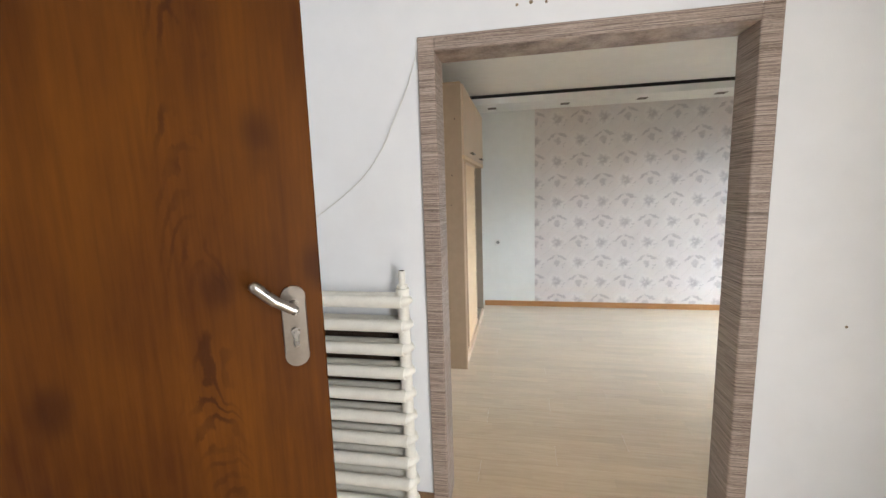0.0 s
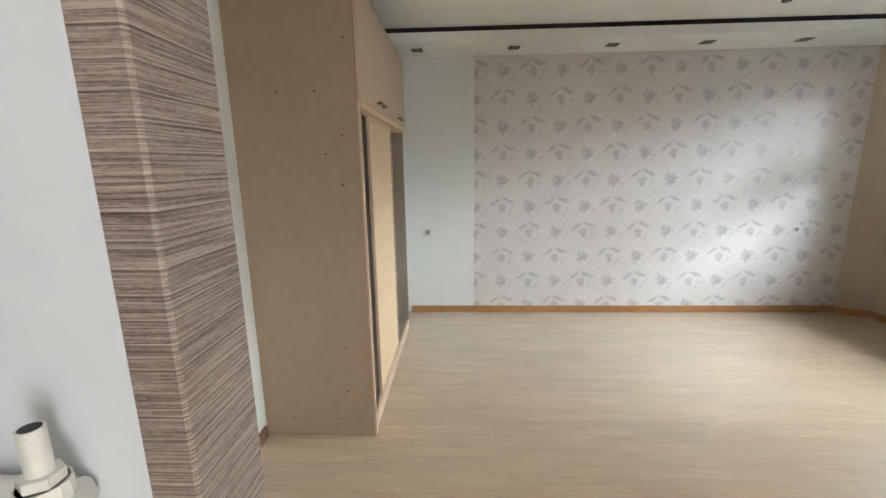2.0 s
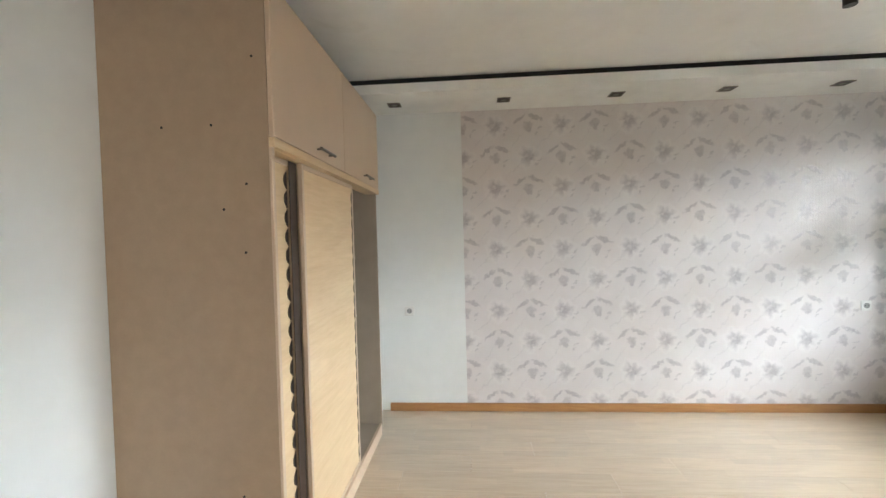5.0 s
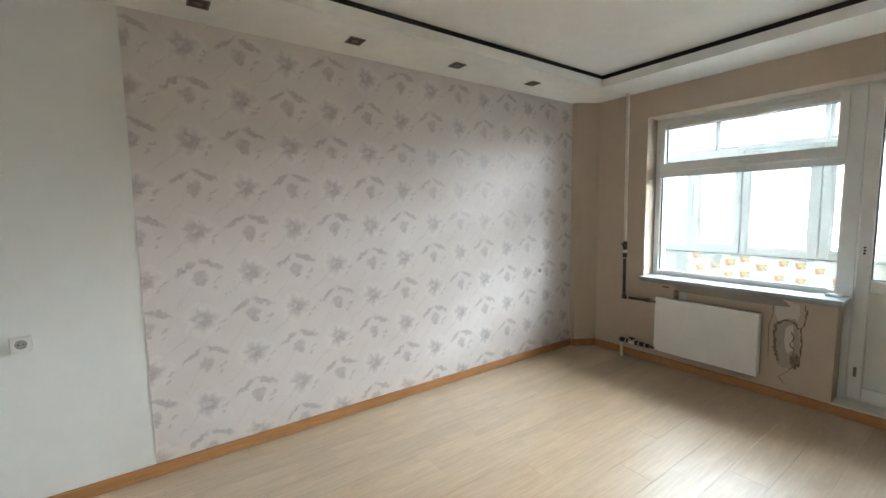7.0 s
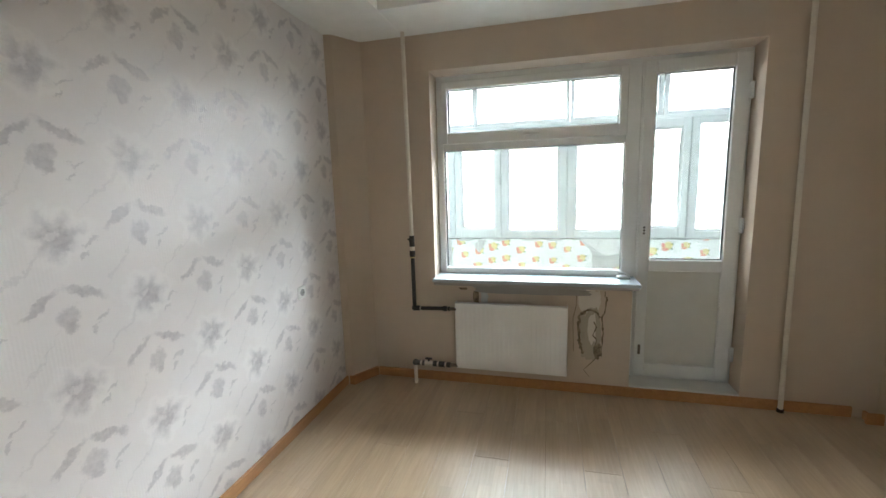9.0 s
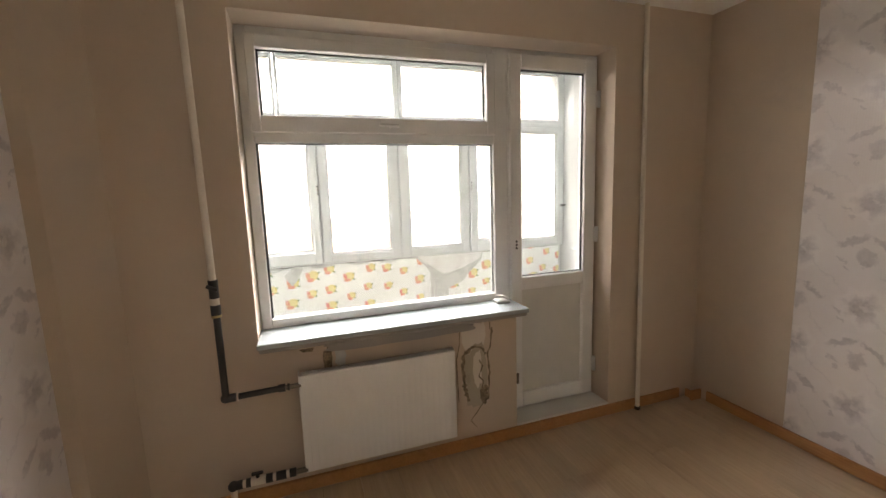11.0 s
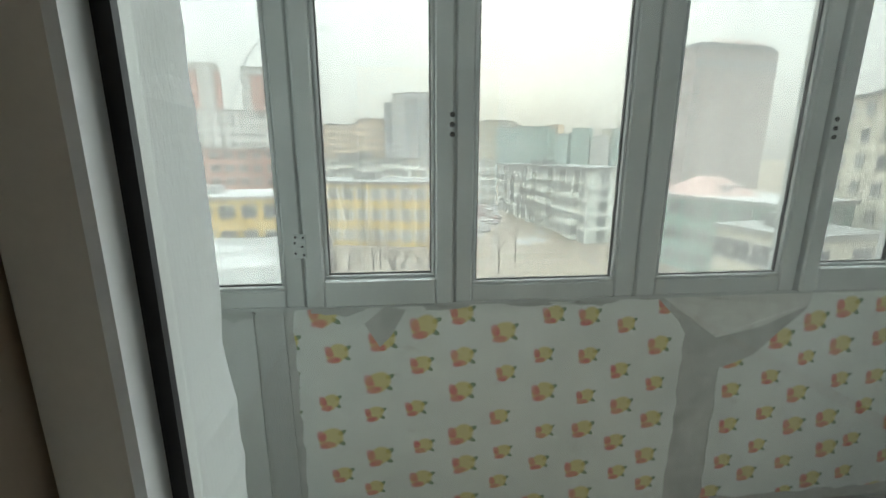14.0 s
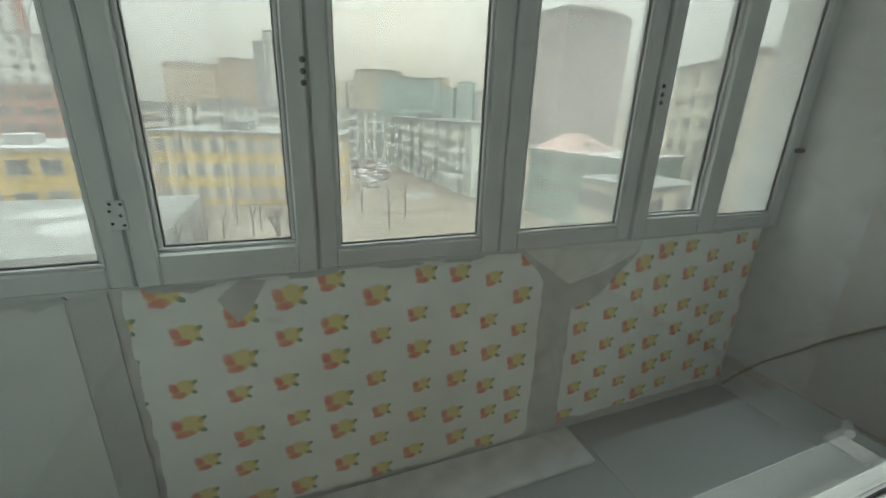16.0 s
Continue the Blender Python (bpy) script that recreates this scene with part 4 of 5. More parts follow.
for y0, y1, h0 in ((WA, 4.998, 4.58), (5.002, WB, 5.38)):
    d = part("upper_door", boxes((WX + 0.002, WX + 0.02, y0, y1, 1.853, WTOP - 0.002), bev=0.002), M_WARDF, ward)
    bm = rod(rod(rod(bmesh.new(), (WX + 0.02, h0 + 0.02, 1.895), (WX + 0.045, h0 + 0.02, 1.895), 0.005), (WX + 0.02, h0 + 0.17, 1.895), (WX + 0.045, h0 + 0.17, 1.895), 0.005), (WX + 0.045, h0, 1.895), (WX + 0.045, h0 + 0.19, 1.895), 0.007)
    part("handle", bm, M_STEEL, d, "dark metal bar handle")


def sliding_door(x, y0, y1, shade_gaps):
    d = part("sliding_door", boxes((x - 0.012, x, y0 + 0.02, y1 - 0.02, 0.11, 1.79)), M_MAPLE, ward)
    part("stile", boxes((x - 0.016, x + 0.004, y0, y0 + 0.022, 0.088, 1.813), bev=0.002), M_WARDF, d)
    part("stile", boxes((x - 0.016, x + 0.004, y1 - 0.022, y1, 0.088, 1.813), bev=0.002), M_WARDF, d)
    part("rail", boxes((x - 0.016, x + 0.004, y0 + 0.022, y1 - 0.022, 0.088, 0.112), bev=0.002), M_WARDF, d)
    part("rail", boxes((x - 0.016, x + 0.004, y0 + 0.022, y1 - 0.022, 1.79, 1.813), bev=0.002), M_WARDF, d)
    # dark lens shapes laid on the door paint the shadow gaps beside the stile
    for y, wide in shade_gaps:
        for k in range(21):
            z = 0.135 + k * 0.078
            bm = bmesh.new()
            lens = [(y - wide * 0.25, z), (y + wide * 0.75, z + 0.018), (y + wide, z + 0.036), (y + wide * 0.75, z + 0.054), (y - wide * 0.25, z + 0.072)]
            front = [bm.verts.new((x + 0.003, a, b)) for a, b in lens]
            back = [bm.verts.new((x + 0.0005, a, b)) for a, b in lens]
            bm.faces.new(front)
            for a in range(5):
                bm.faces.new((front[a], back[a], back[(a + 1) % 5], front[(a + 1) % 5]))
            bmesh.ops.recalc_face_normals(bm, faces=bm.faces[:])
            part("scallop", bm, M_BROWNSHADE, d)


sliding_door(WX - 0.015, 4.49, 5.24, ((5.217, -0.012),))
sliding_door(WX - 0.05, 4.19, 4.93, ((4.415, -0.022),))
# dark brown sheet painted as the shade in the gap between the doors
part("dark_gap", boxes((WX - 0.036, WX - 0.034, 4.415, 4.488, 0.09, 1.81)), M_BROWNSHADE, ward)
for z in (0.72, 1.0, 1.36):
    part("shelf_pin", rod(bmesh.new(), (WX - 0.03, 5.24, z), (WX - 0.022, 5.275, z + 0.004), 0.005), M_PIPE, ward)
for x, z in ((0.069, 2.136), (0.034, 1.687), (-0.053, 1.598), (0.023, 1.442), (-0.019, 0.55), (-0.02, 0.283), (-0.07, 0.11), (-0.349, 0.114), (-0.276, 1.90), (-0.089, 1.90)):
    part("screw_cap", rod(bmesh.new(), (x, WA - 0.0015, z), (x, WA + 0.001, z), 0.005, 8), M_DARK, ward)
bm = box(bmesh.new(), 0.02, 0.06, 5.0, 5.06, WTOP + 0.018, WTOP + 0.06, 0.012)
solid("ceiling_clip", bm, M_PVC, "small white plastic fitting on top of the wardrobe", "fitting")
solid("ceiling_clip", box(bmesh.new(), 0.03, 0.06, 5.55, 5.60, WTOP + 0.018, WTOP + 0.055, 0.01), M_PVC, "small white plastic fitting on top of the wardrobe", "fitting")

# sockets


def wall_socket(x, z):
    s = thing("wall_socket", (x, YN, z), "white plastic wall socket on the papered wall", "socket", "wall sockets")
    part("plate", boxes((x - 0.04, x + 0.04, YN - 0.014, YN - 0.003, z - 0.04, z + 0.04), bev=0.004), M_SOCKET, s)
    # flat disc; the shade of the recessed well is put into its grey
    part("well", rod(bmesh.new(), (x, YN - 0.0155, z), (x, YN - 0.013, z), 0.022, 20), M_WELLSHADE, s)
    part("hole", rod(bmesh.new(), (x - 0.0095, YN - 0.017, z), (x - 0.0095, YN - 0.015, z), 0.003, 8), M_DARK, s)
    part("hole", rod(bmesh.new(), (x + 0.0095, YN - 0.017, z), (x + 0.0095, YN - 0.015, z), 0.003, 8), M_DARK, s)


wall_socket(0.286, 0.862)
wall_socket(3.93, 0.858)
# spotlights in the border
for x in (0.25, 1.10, 1.945, 2.745, 3.55):
    s = thing("spotlight", (x, 5.973, ZD), "square recessed spotlight with dark inside, switched off", "spotlight", "ceiling spotlights")
    part("rim", boxes((x - 0.05, x + 0.05, 5.923, 5.931, ZD - 0.005, ZD + 0.002), (x - 0.05, x + 0.05, 6.015, 6.023, ZD - 0.005, ZD + 0.002), (x - 0.05, x - 0.042, 5.931, 6.015, ZD - 0.005, ZD + 0.002), (x + 0.042, x + 0.05, 5.931, 6.015, ZD - 0.005, ZD + 0.002)), M_STEEL, s)
    part("reflector", boxes((x - 0.042, x + 0.042, 5.931, 6.015, ZD - 0.0035, ZD + 0.002)), M_BROWNSHADE, s)
    part("lens", rod(bmesh.new(), (x, 5.973, ZD - 0.006), (x, 5.973, ZD - 0.003), 0.022, 16), M_STEEL, s)


def cable(name, pts, r, mat, parent=None, label="", category=""):
    cu = bpy.data.curves.new(name, "CURVE")
    cu.dimensions, cu.bevel_depth, cu.bevel_resolution, cu.use_fill_caps = "3D", r, 2, True
    sp = cu.splines.new("NURBS")
    sp.points.add(len(pts) - 1)
    for p, c in zip(sp.points, pts):
        p.co = (*c, 1)
    sp.use_endpoint_u, sp.order_u = True, 3
    cu.materials.append(mat)
    ob = new(name, cu)
    if parent:
        ob.parent = parent
        ob.matrix_parent_inverse = Matrix.Translation(-Vector(parent.location))
    return tagged(ob, label, category)


LX, LYB = 2.295, 4.466
pend = thing("pendant_socket", (LX, LYB, ZC), "bare black lamp socket hanging on twisted wire", "lamp")
cable("wire", [(LX, LYB, ZC), (LX + 0.012, LYB, ZC - 0.06), (LX - 0.01, LYB, ZC - 0.11), (LX + 0.004, LYB, ZC - 0.16), (LX, LYB, ZC - 0.25)], 0.004, M_CABLE, pend)
cable("wire_end", [(LX, LYB, ZC), (LX - 0.02, LYB, ZC - 0.04), (LX + 0.015, LYB, ZC - 0.09), (LX + 0.02, LYB, ZC - 0.07)], 0.003, M_BULB, pend)
part("hook", rod(bmesh.new(), (LX, LYB, ZC - 0.03), (LX, LYB, ZC), 0.012), M_CABLE, pend)
part("socket", rod(rod(bmesh.new(), (LX, LYB, ZC - 0.25), (LX, LYB, ZC - 0.285), 0.014, 14, 0.022), (LX, LYB, ZC - 0.285), (LX, LYB, ZC - 0.315), 0.022, 14), M_BULB, pend, smooth=True)

# ---- hall things ----
HY = 2.543
iron = thing("cast_iron_radiator", (-0.2, HY, 0.08), "white cast-iron column radiator turned on its side", "radiator")
XA, XB = -0.455, 0.073
for k in range(10):
    z = 1.078 - k * 0.1125
    bm = bmesh.new()
    for y in (HY - 0.033, HY + 0.033):
        rod(bm, (XA, y, z), (XB, y, z), 0.029, 12)
        ball(bm, (XA, y, z), 0.028, (1.5, 1, 1))
    for x in (XA + 0.03, XB - 0.005):
        rod(bm, (x, HY, z - 0.057), (x, HY, z + 0.057), 0.028, 14)
        ball(bm, (x, HY, z), 0.04, (1.0, 1.5, 0.75))
    ball(bm, (XB + 0.012, HY, z), 0.024, (1.2, 1.2, 0.8))
    part("section", bm, M_IRON, iron, smooth=True)
# dark brown ribbed plate, added to darken the gaps between the lower sections
rear = part("rear_plate", boxes((XA + 0.05, XB - 0.03, 2.6045, 2.6075, 0.06, 0.92)), M_BROWNSHADE, iron, "dark ribbed rear plate")
fin = finish("fin", boxes((-0.0025, 0.0025, 2.600 - HY, 2.6045 - HY, 0.0, 0.86)), M_BROWNSHADE)
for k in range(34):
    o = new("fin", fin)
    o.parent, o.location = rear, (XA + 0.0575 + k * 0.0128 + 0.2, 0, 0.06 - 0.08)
for x in (XA + 0.03, XB - 0.005):
    bm = rod(rod(bmesh.new(), (x, HY, 1.11), (x, HY, 1.135), 0.031, 14), (x, HY, 1.135), (x, HY, 1.15), 0.026, 6)
    part("plug", bm, M_IRON, iron)
    bm = rod(bmesh.new(), (x, HY, 1.15), (x, HY, 1.215), 0.0155, 16)
    part("pipe_end", bm, M_IRON, iron, smooth=True)
    part("bore", rod(bmesh.new(), (x, HY, 1.2145), (x, HY, 1.2155), 0.0125, 14), M_DARK, iron)
for x in (XA + 0.03, XB - 0.005):
    part("foot", boxes((x - 0.02, x + 0.02, HY - 0.05, HY + 0.05, 0.0, 0.04), bev=0.004), M_IRON, iron)

# loose thin cable across the hall wall
cable("wall_cable", [(0.165, HALL_Y - 0.006, 2.17), (0.12, HALL_Y - 0.006, 2.02), (0.04, HALL_Y - 0.006, 1.87), (-0.005, HALL_Y - 0.006, 1.77), (-0.10, HALL_Y - 0.006, 1.645), (-0.22, HALL_Y - 0.006, 1.55), (-0.365, HALL_Y - 0.006, 1.455), (-0.46, HALL_Y - 0.006, 1.42), (-0.545, HALL_Y - 0.008, 1.35), (-0.553, 2.48, 1.30), (-0.553, 2.38, 1.245)], 0.0022, M_CABLE, None, "thin grey cable tacked across the white wall", "cable")
for k, (x, z) in enumerate(((0.585, 2.30), (0.64, 2.305), (0.70, 2.30), (0.615, 2.325), (1.846, 0.99))):
    solid("wall_hole", rod(bmesh.new(), (x, HALL_Y - 0.001, z), (x, HALL_Y + 0.002, z), 0.006 + 0.002 * (k % 2), 7), M_STAIN, "small dark hole in the white wall", "wall damage")
solid("hall_switch_box", box(bmesh.new(), -0.558, -0.53, 2.42, 2.47, 0.62, 0.74, 0.004), M_BULB, "small black box on the hall wall", "box")

# hall door leaf, open
DE, DH = Vector((0.155, 1.64, 0)), Vector((-0.555, 1.20, 0))
dturn = math.atan2(DE.y - DH.y, DE.x - DH.x)
DW = (DE - DH).length
hd = thing("hall_door", (DH.x, DH.y, 0.01), "open orange-brown wood-grain door with a lever handle", "door", turn=dturn)
part("leaf", boxes((0, DW, 0.0, 0.042, 0, 2.03), bev=0.003), M_DOOR, hd, local=True)
HX, HZ = DW - 0.062, 1.312
plate = part("plate", rod(rod(boxes((HX - 0.026, HX + 0.026, -0.0068, 0.0, HZ - 0.11, HZ + 0.022), bev=0.002), (HX, 0.0, HZ - 0.11), (HX, -0.007, HZ - 0.11), 0.026, 24), (HX, 0.0, HZ + 0.022), (HX, -0.007, HZ + 0.022), 0.026, 24), M_STEEL, hd, "brushed nickel lock plate", local=True)
bm = rod(bmesh.new(), (HX, -0.007, HZ + 0.005), (HX, -0.05, HZ + 0.005), 0.011, 14)
rod(bm, (HX + 0.004, -0.05, HZ + 0.003), (HX - 0.036, -0.056, HZ + 0.030), 0.0105, 14)
ball(bm, (HX - 0.036, -0.056, HZ + 0.030), 0.0108)
rod(bm, (HX - 0.036, -0.056, HZ + 0.030), (HX - 0.070, -0.060, HZ + 0.064), 0.0115, 14)
ball(bm, (HX - 0.070, -0.060, HZ + 0.064), 0.0115)
part("lever", bm, M_CHROME, hd, "chrome lever", local=True, smooth=True)
part("key_cylinder", rod(boxes((HX - 0.006, HX + 0.006, -0.012, -0.007, HZ - 0.09, HZ - 0.055), bev=0.002), (HX, -0.014, HZ - 0.055), (HX, -0.007, HZ - 0.055), 0.0095), M_CHROME, hd, local=True)
part("hinge", rod(bmesh.new(), (0.0, -0.008, 0.25), (0.0, -0.008, 0.35), 0.008), M_STEEL, hd, local=True)
part("hinge", rod(bmesh.new(), (0.0, -0.008, 1.7), (0.0, -0.008, 1.8), 0.008), M_STEEL, hd, local=True)

# ---- balcony glazing ----
bal = thing("balcony_glazing", (BX, 5.0, 0.955), "weathered white plastic balcony windows", "window", kind="structure")
GX0, GX1 = 5.83, 5.89
PANES = [(7.10, 6.50), (6.35, 5.70), (5.58, 5.234), (5.115, 4.628), (4.483, 4.018), (3.886, 3.586), (3.463, 3.078)]
OPEN = (2, 5)
ZB0, ZT = 0.958, 1.975
edges = [7.2] + [(PANES[k][1] + PANES[k + 1][0]) / 2 for k in range(len(PANES) - 1)] + [BY0 + 0.002]
for k, (y1, y0) in enumerate(PANES):
    e1, e0 = edges[k], edges[k + 1]
    zb = 1.056 if k in OPEN else 1.026
    zt = 1.94 if k in OPEN else ZT
    s = part("sash" if k in OPEN else "frame", boxes((GX0 - (0.014 if k in OPEN else 0), GX1, e0 + 0.004, y0, ZB0 + 0.01, 2.02), (GX0 - (0.014 if k in OPEN else 0), GX1, y1, e1 - 0.004, ZB0 + 0.01, 2.02), (GX0 - (0.014 if k in OPEN else 0), GX1, y0, y1, ZB0 + 0.01, zb), (GX0 - (0.014 if k in OPEN else 0), GX1, y0, y1, zt, 2.02), bev=0.005), M_PVCB, bal)
    part("bead", boxes((GX0 + 0.004, GX0 + 0.022, y0, y1, zb, zb + 0.012), (GX0 + 0.004, GX0 + 0.022, y0, y1, zt - 0.012, zt), (GX0 + 0.004, GX0 + 0.022, y0, y0 + 0.012, zb + 0.012, zt - 0.012), (GX0 + 0.004, GX0 + 0.022, y1 - 0.012, y1, zb + 0.012, zt - 0.012), bev=0.003), M_PVCB, s)
    part("gasket", boxes((GX0 + 0.014, GX0 + 0.024, y0 + 0.012, y1 - 0.012, zb + 0.012, zb + 0.017), (GX0 + 0.014, GX0 + 0.024, y0 + 0.012, y0 + 0.016, zb + 0.012, zt - 0.012), (GX0 + 0.014, GX0 + 0.024, y1 - 0.016, y1 - 0.012, zb + 0.012, zt - 0.012)), M_GASKET, s)
    pn = part("pane", boxes((GX0 + 0.026, GX0 + 0.03, y0, y1, zb, zt)), M_DUSTHAZE, s)
    pn.visible_shadow = False
    if k in OPEN:
        yh = y0 - 0.05 if k == 2 else y1 + 0.05
        for dz in (-0.028, 0.0, 0.028):
            part("screw_hole", rod(bmesh.new(), (GX0 - 0.016, yh, 1.525 + dz), (GX0 - 0.013, yh, 1.525 + dz), 0.008, 10), M_DARK, s)
lock = part("lock_plate", boxes((GX0 - 0.018, GX0 - 0.013, 5.625, 5.665, 1.13, 1.205), bev=0.002), M_PVCB, bal, "worn white screwed lock plate")
for dy, dz in ((-0.012, -0.025), (0.012, -0.02), (-0.008, 0.0), (0.013, 0.012), (-0.012, 0.028), (0.01, 0.03)):
    part("screw", rod(bmesh.new(), (GX0 - 0.0195, 5.645 + dy, 1.167 + dz), (GX0 - 0.018, 5.645 + dy, 1.167 + dz), 0.004, 8), M_DARK, lock)
for e in edges[1:-1]:
    part("mullion", boxes((GX0 + 0.012, GX1 - 0.008, e - 0.03, e + 0.03, ZB0 + 0.012, 2.018)), M_PVCB, bal)
part("transom", boxes((GX0 - 0.004, GX1, BY0 + 0.002, 7.2, 2.02, 2.055), bev=0.004), M_PVCB, bal)
UP = [(7.1, 6.2), (6.10, 5.45), (5.40, 4.572), (4.499, 3.80), (3.71, 3.078)]
for k, (y1, y0) in enumerate(UP):
    e1 = 7.2 if k == 0 else (UP[k - 1][1] + y1) / 2
    e0 = BY0 + 0.002 if k == len(UP) - 1 else (y0 + UP[k + 1][0]) / 2
    s = part("upper_frame", boxes((GX0, GX1, e0 + 0.002, y0, 2.055, 2.55), (GX0, GX1, y1, e1 - 0.002, 2.055, 2.55), (GX0, GX1, y0, y1, 2.055, 2.085), (GX0, GX1, y0, y1, 2.46, 2.55), bev=0.005), M_PVCB, bal)
    pn = part("pane", boxes((GX0 + 0.026, GX0 + 0.03, y0, y1, 2.085, 2.46)), M_DUSTHAZE, s)
    pn.visible_shadow = False
part("bottom_rail", boxes((GX0 + 0.004, GX1, BY0 + 0.002, 7.2, ZB0, ZB0 + 0.01)), M_PVCB, bal)
structure("balcony_infill", boxes((GX0, 6.05, 7.2, BY1, 0.955, 2.58), (GX0 + 0.02, 6.05, BY0, 7.2, 2.55, 2.58)), M_BALC, "grey balcony wall end")

# torn, fruit-printed paper on the parapet


def paper_sheet(name, y0, y1, z0, z1, seed, label):
    """A thin sheet with ragged edges, standing 3 to 8 mm off the wall."""
    bm = bmesh.new()
    ny, nz = 60, 26
    grid = []
    for a in range(ny + 1):
        col = []
        for b in range(nz + 1):
            u, w = a / ny, b / nz
            y, z = y0 + u * (y1 - y0), z0 + w * (z1 - z0)
            if a in (0, ny):
                y += 0.010 * noise.noise((z * 14, seed, 0)) + 0.008 * noise.noise((z * 50, seed, 3))
            if b in (0, nz):
                z += 0.018 * noise.noise((y * 9, seed, 5)) + 0.01 * noise.noise((y * 40, seed, 8))
            x = BP - 0.004 - 0.004 * (1 + noise.noise((y * 4, z * 4, seed)))
            col.append(bm.verts.new((x, y, z)))
        grid.append(col)
    for a in range(ny):
        for b in range(nz):
            bm.faces.new((grid[a][b], grid[a + 1][b], grid[a + 1][b + 1], grid[a][b + 1]))
    ext = bmesh.ops.extrude_face_region(bm, geom=bm.faces[:])
    bmesh.ops.translate(bm, verts=[g for g in ext["geom"] if isinstance(g, bmesh.types.BMVert)], vec=(0.002, 0, 0))
    bmesh.ops.recalc_face_normals(bm, faces=bm.faces[:])
    return structure(name, bm, M_FRUIT, label, "wallpaper")


paper_sheet("parapet_paper", 4.31, 5.70, 0.035, 0.945, 1.3, "peeling white wallpaper printed with yellow-red fruit")
paper_sheet("parapet_paper_end", 3.03, 4.145, 0.06, 0.945, 4.2, "peeling white wallpaper printed with yellow-red fruit")


def flap(name, pts, mat, label):
    """A loose torn flap: a three- or more-cornered sheet, given as (off, y, z)."""
    bm = bmesh.new()
    a = [bm.verts.new((BP - o, y, z)) for o, y, z in pts]
    b = [bm.verts.new((BP - o + 0.0025, y, z)) for o, y, z in pts]
    k = len(pts)
    bm.faces.new(a)
    bm.faces.new(b[::-1])
    for i in range(k):
        bm.faces.new((a[i], b[i], b[(i + 1) % k], a[(i + 1) % k]))
    bmesh.ops.recalc_face_normals(bm, faces=bm.faces[:])
    return solid(name, bm, mat, label, "torn paper")


# this grey sheet also paints the shadow below the loose flap
flap("torn_shadow", [(0.0105, 4.43, 0.94), (0.0105, 4.34, 0.85), (0.0105, 4.27, 0.74), (0.0105, 4.14, 0.655), (0.0105, 4.02, 0.70), (0.0105, 3.93, 0.79), (0.0105, 3.83, 0.88), (0.0105, 3.82, 0.945)], M_TORN, "grey sheet for bared render and the shadow of a torn flap")
flap("torn_flap", [(0.013, 4.42, 0.95), (0.018, 4.19, 0.782), (0.022, 4.02, 0.82), (0.028, 3.85, 0.90), (0.016, 3.83, 0.95)], M_PAPERBACK, "torn pale flap of wallpaper under the balcony frame")
flap("torn_corner", [(0.011, 5.47, 0.885), (0.013, 5.42, 0.80), (0.012, 5.38, 0.84), (0.011, 5.33, 0.93), (0.011, 5.40, 0.945)], M_TORN, "small torn corner of wallpaper")
flap("bare_edge", [(0.006, 5.82, 0.95), (0.008, 5.80, 0.02), (0.006, 5.72, 0.02), (0.006, 5.73, 0.95)], M_BALC, "rough plaster edge beside the paper")
structure("parapet_plaster", boxes((BP - 0.005, BP, 5.825, 7.15, 0.01, 0.935), bev=0.002), M_PALEPLAS, "pale smoothed plaster on the parapet")
grnd = random.Random(5)
cable("grime_line", [(BP - 0.006 + grnd.uniform(-0.002, 0.003), 7.15 - k * 0.052, 0.951 + grnd.uniform(-0.006, 0.005)) for k in range(80)], 0.0065, M_GRIME, None, "dark grimy foam joint under the balcony frames", "joint")
for y, drop in ((6.05, 0.05), (5.9, 0.03), (5.55, 0.022), (5.2, 0.018), (4.9, 0.016), (4.66, 0.02)):
    bm = bmesh.new()
    rim = [(y + 0.09 * math.cos(a) * grnd.uniform(0.7, 1.1), 0.945 - drop * (0.6 - math.sin(a)) * grnd.uniform(0.5, 1.0)) for a in np.linspace(0, 5.9, 18)]
    f, b = [bm.verts.new((BP - 0.0115, *c)) for c in rim], [bm.verts.new((BP - 0.002, *c)) for c in rim]
    bm.faces.new(f)
    for k in range(18):
        bm.faces.new((f[k], b[k], b[(k + 1) % 18], f[(k + 1) % 18]))
    bmesh.ops.recalc_face_normals(bm, faces=bm.faces[:])
    structure("parapet_stain", bm, M_BALC, "grey damp stain under the balcony frame", "stain")
# old linoleum and a board on the balcony floor
solid("floor_sheet", boxes((5.12, 5.84, 3.03, 4.05, 0.0, 0.006), (5.10, 5.64, 4.052, 5.0, 0.0, 0.007), bev=0.002), M_SLAB, "pale worn linoleum sheet on the balcony floor", "floor sheet")
solid("floor_board", boxes((5.66, 5.875, 4.08, 5.7, 0.0, 0.022), bev=0.006), M_TORN, "grey dusty board lying along the parapet", "board")
cable("balcony_cable", [(5.86, BY0 + 0.006, 0.02), (5.75, BY0 + 0.006, 0.216), (5.606, BY0 + 0.006, 0.376), (5.486, BY0 + 0.006, 0.525), (5.339, BY0 + 0.006, 0.675), (5.12, BY0 + 0.006, 0.85)], 0.006, M_STAIN, None, "dark crack-like cable on the balcony wall", "cable")
solid("wall_hook", rod(bmesh.new(), (5.82, BY0, 1.325), (5.82, BY0 + 0.04, 1.325), 0.012), M_BULB, "dark stub in the balcony wall", "hook")

cable("wire_scrap", [(4.945, 4.668, 0.83), (4.935, 4.668, 0.826), (4.928, 4.678, 0.818), (4.92, 4.70, 0.815), (4.91, 4.717, 0.8145)], 0.003, M_BULB, None, "bent scrap of black wire on the outer sill", "wire")

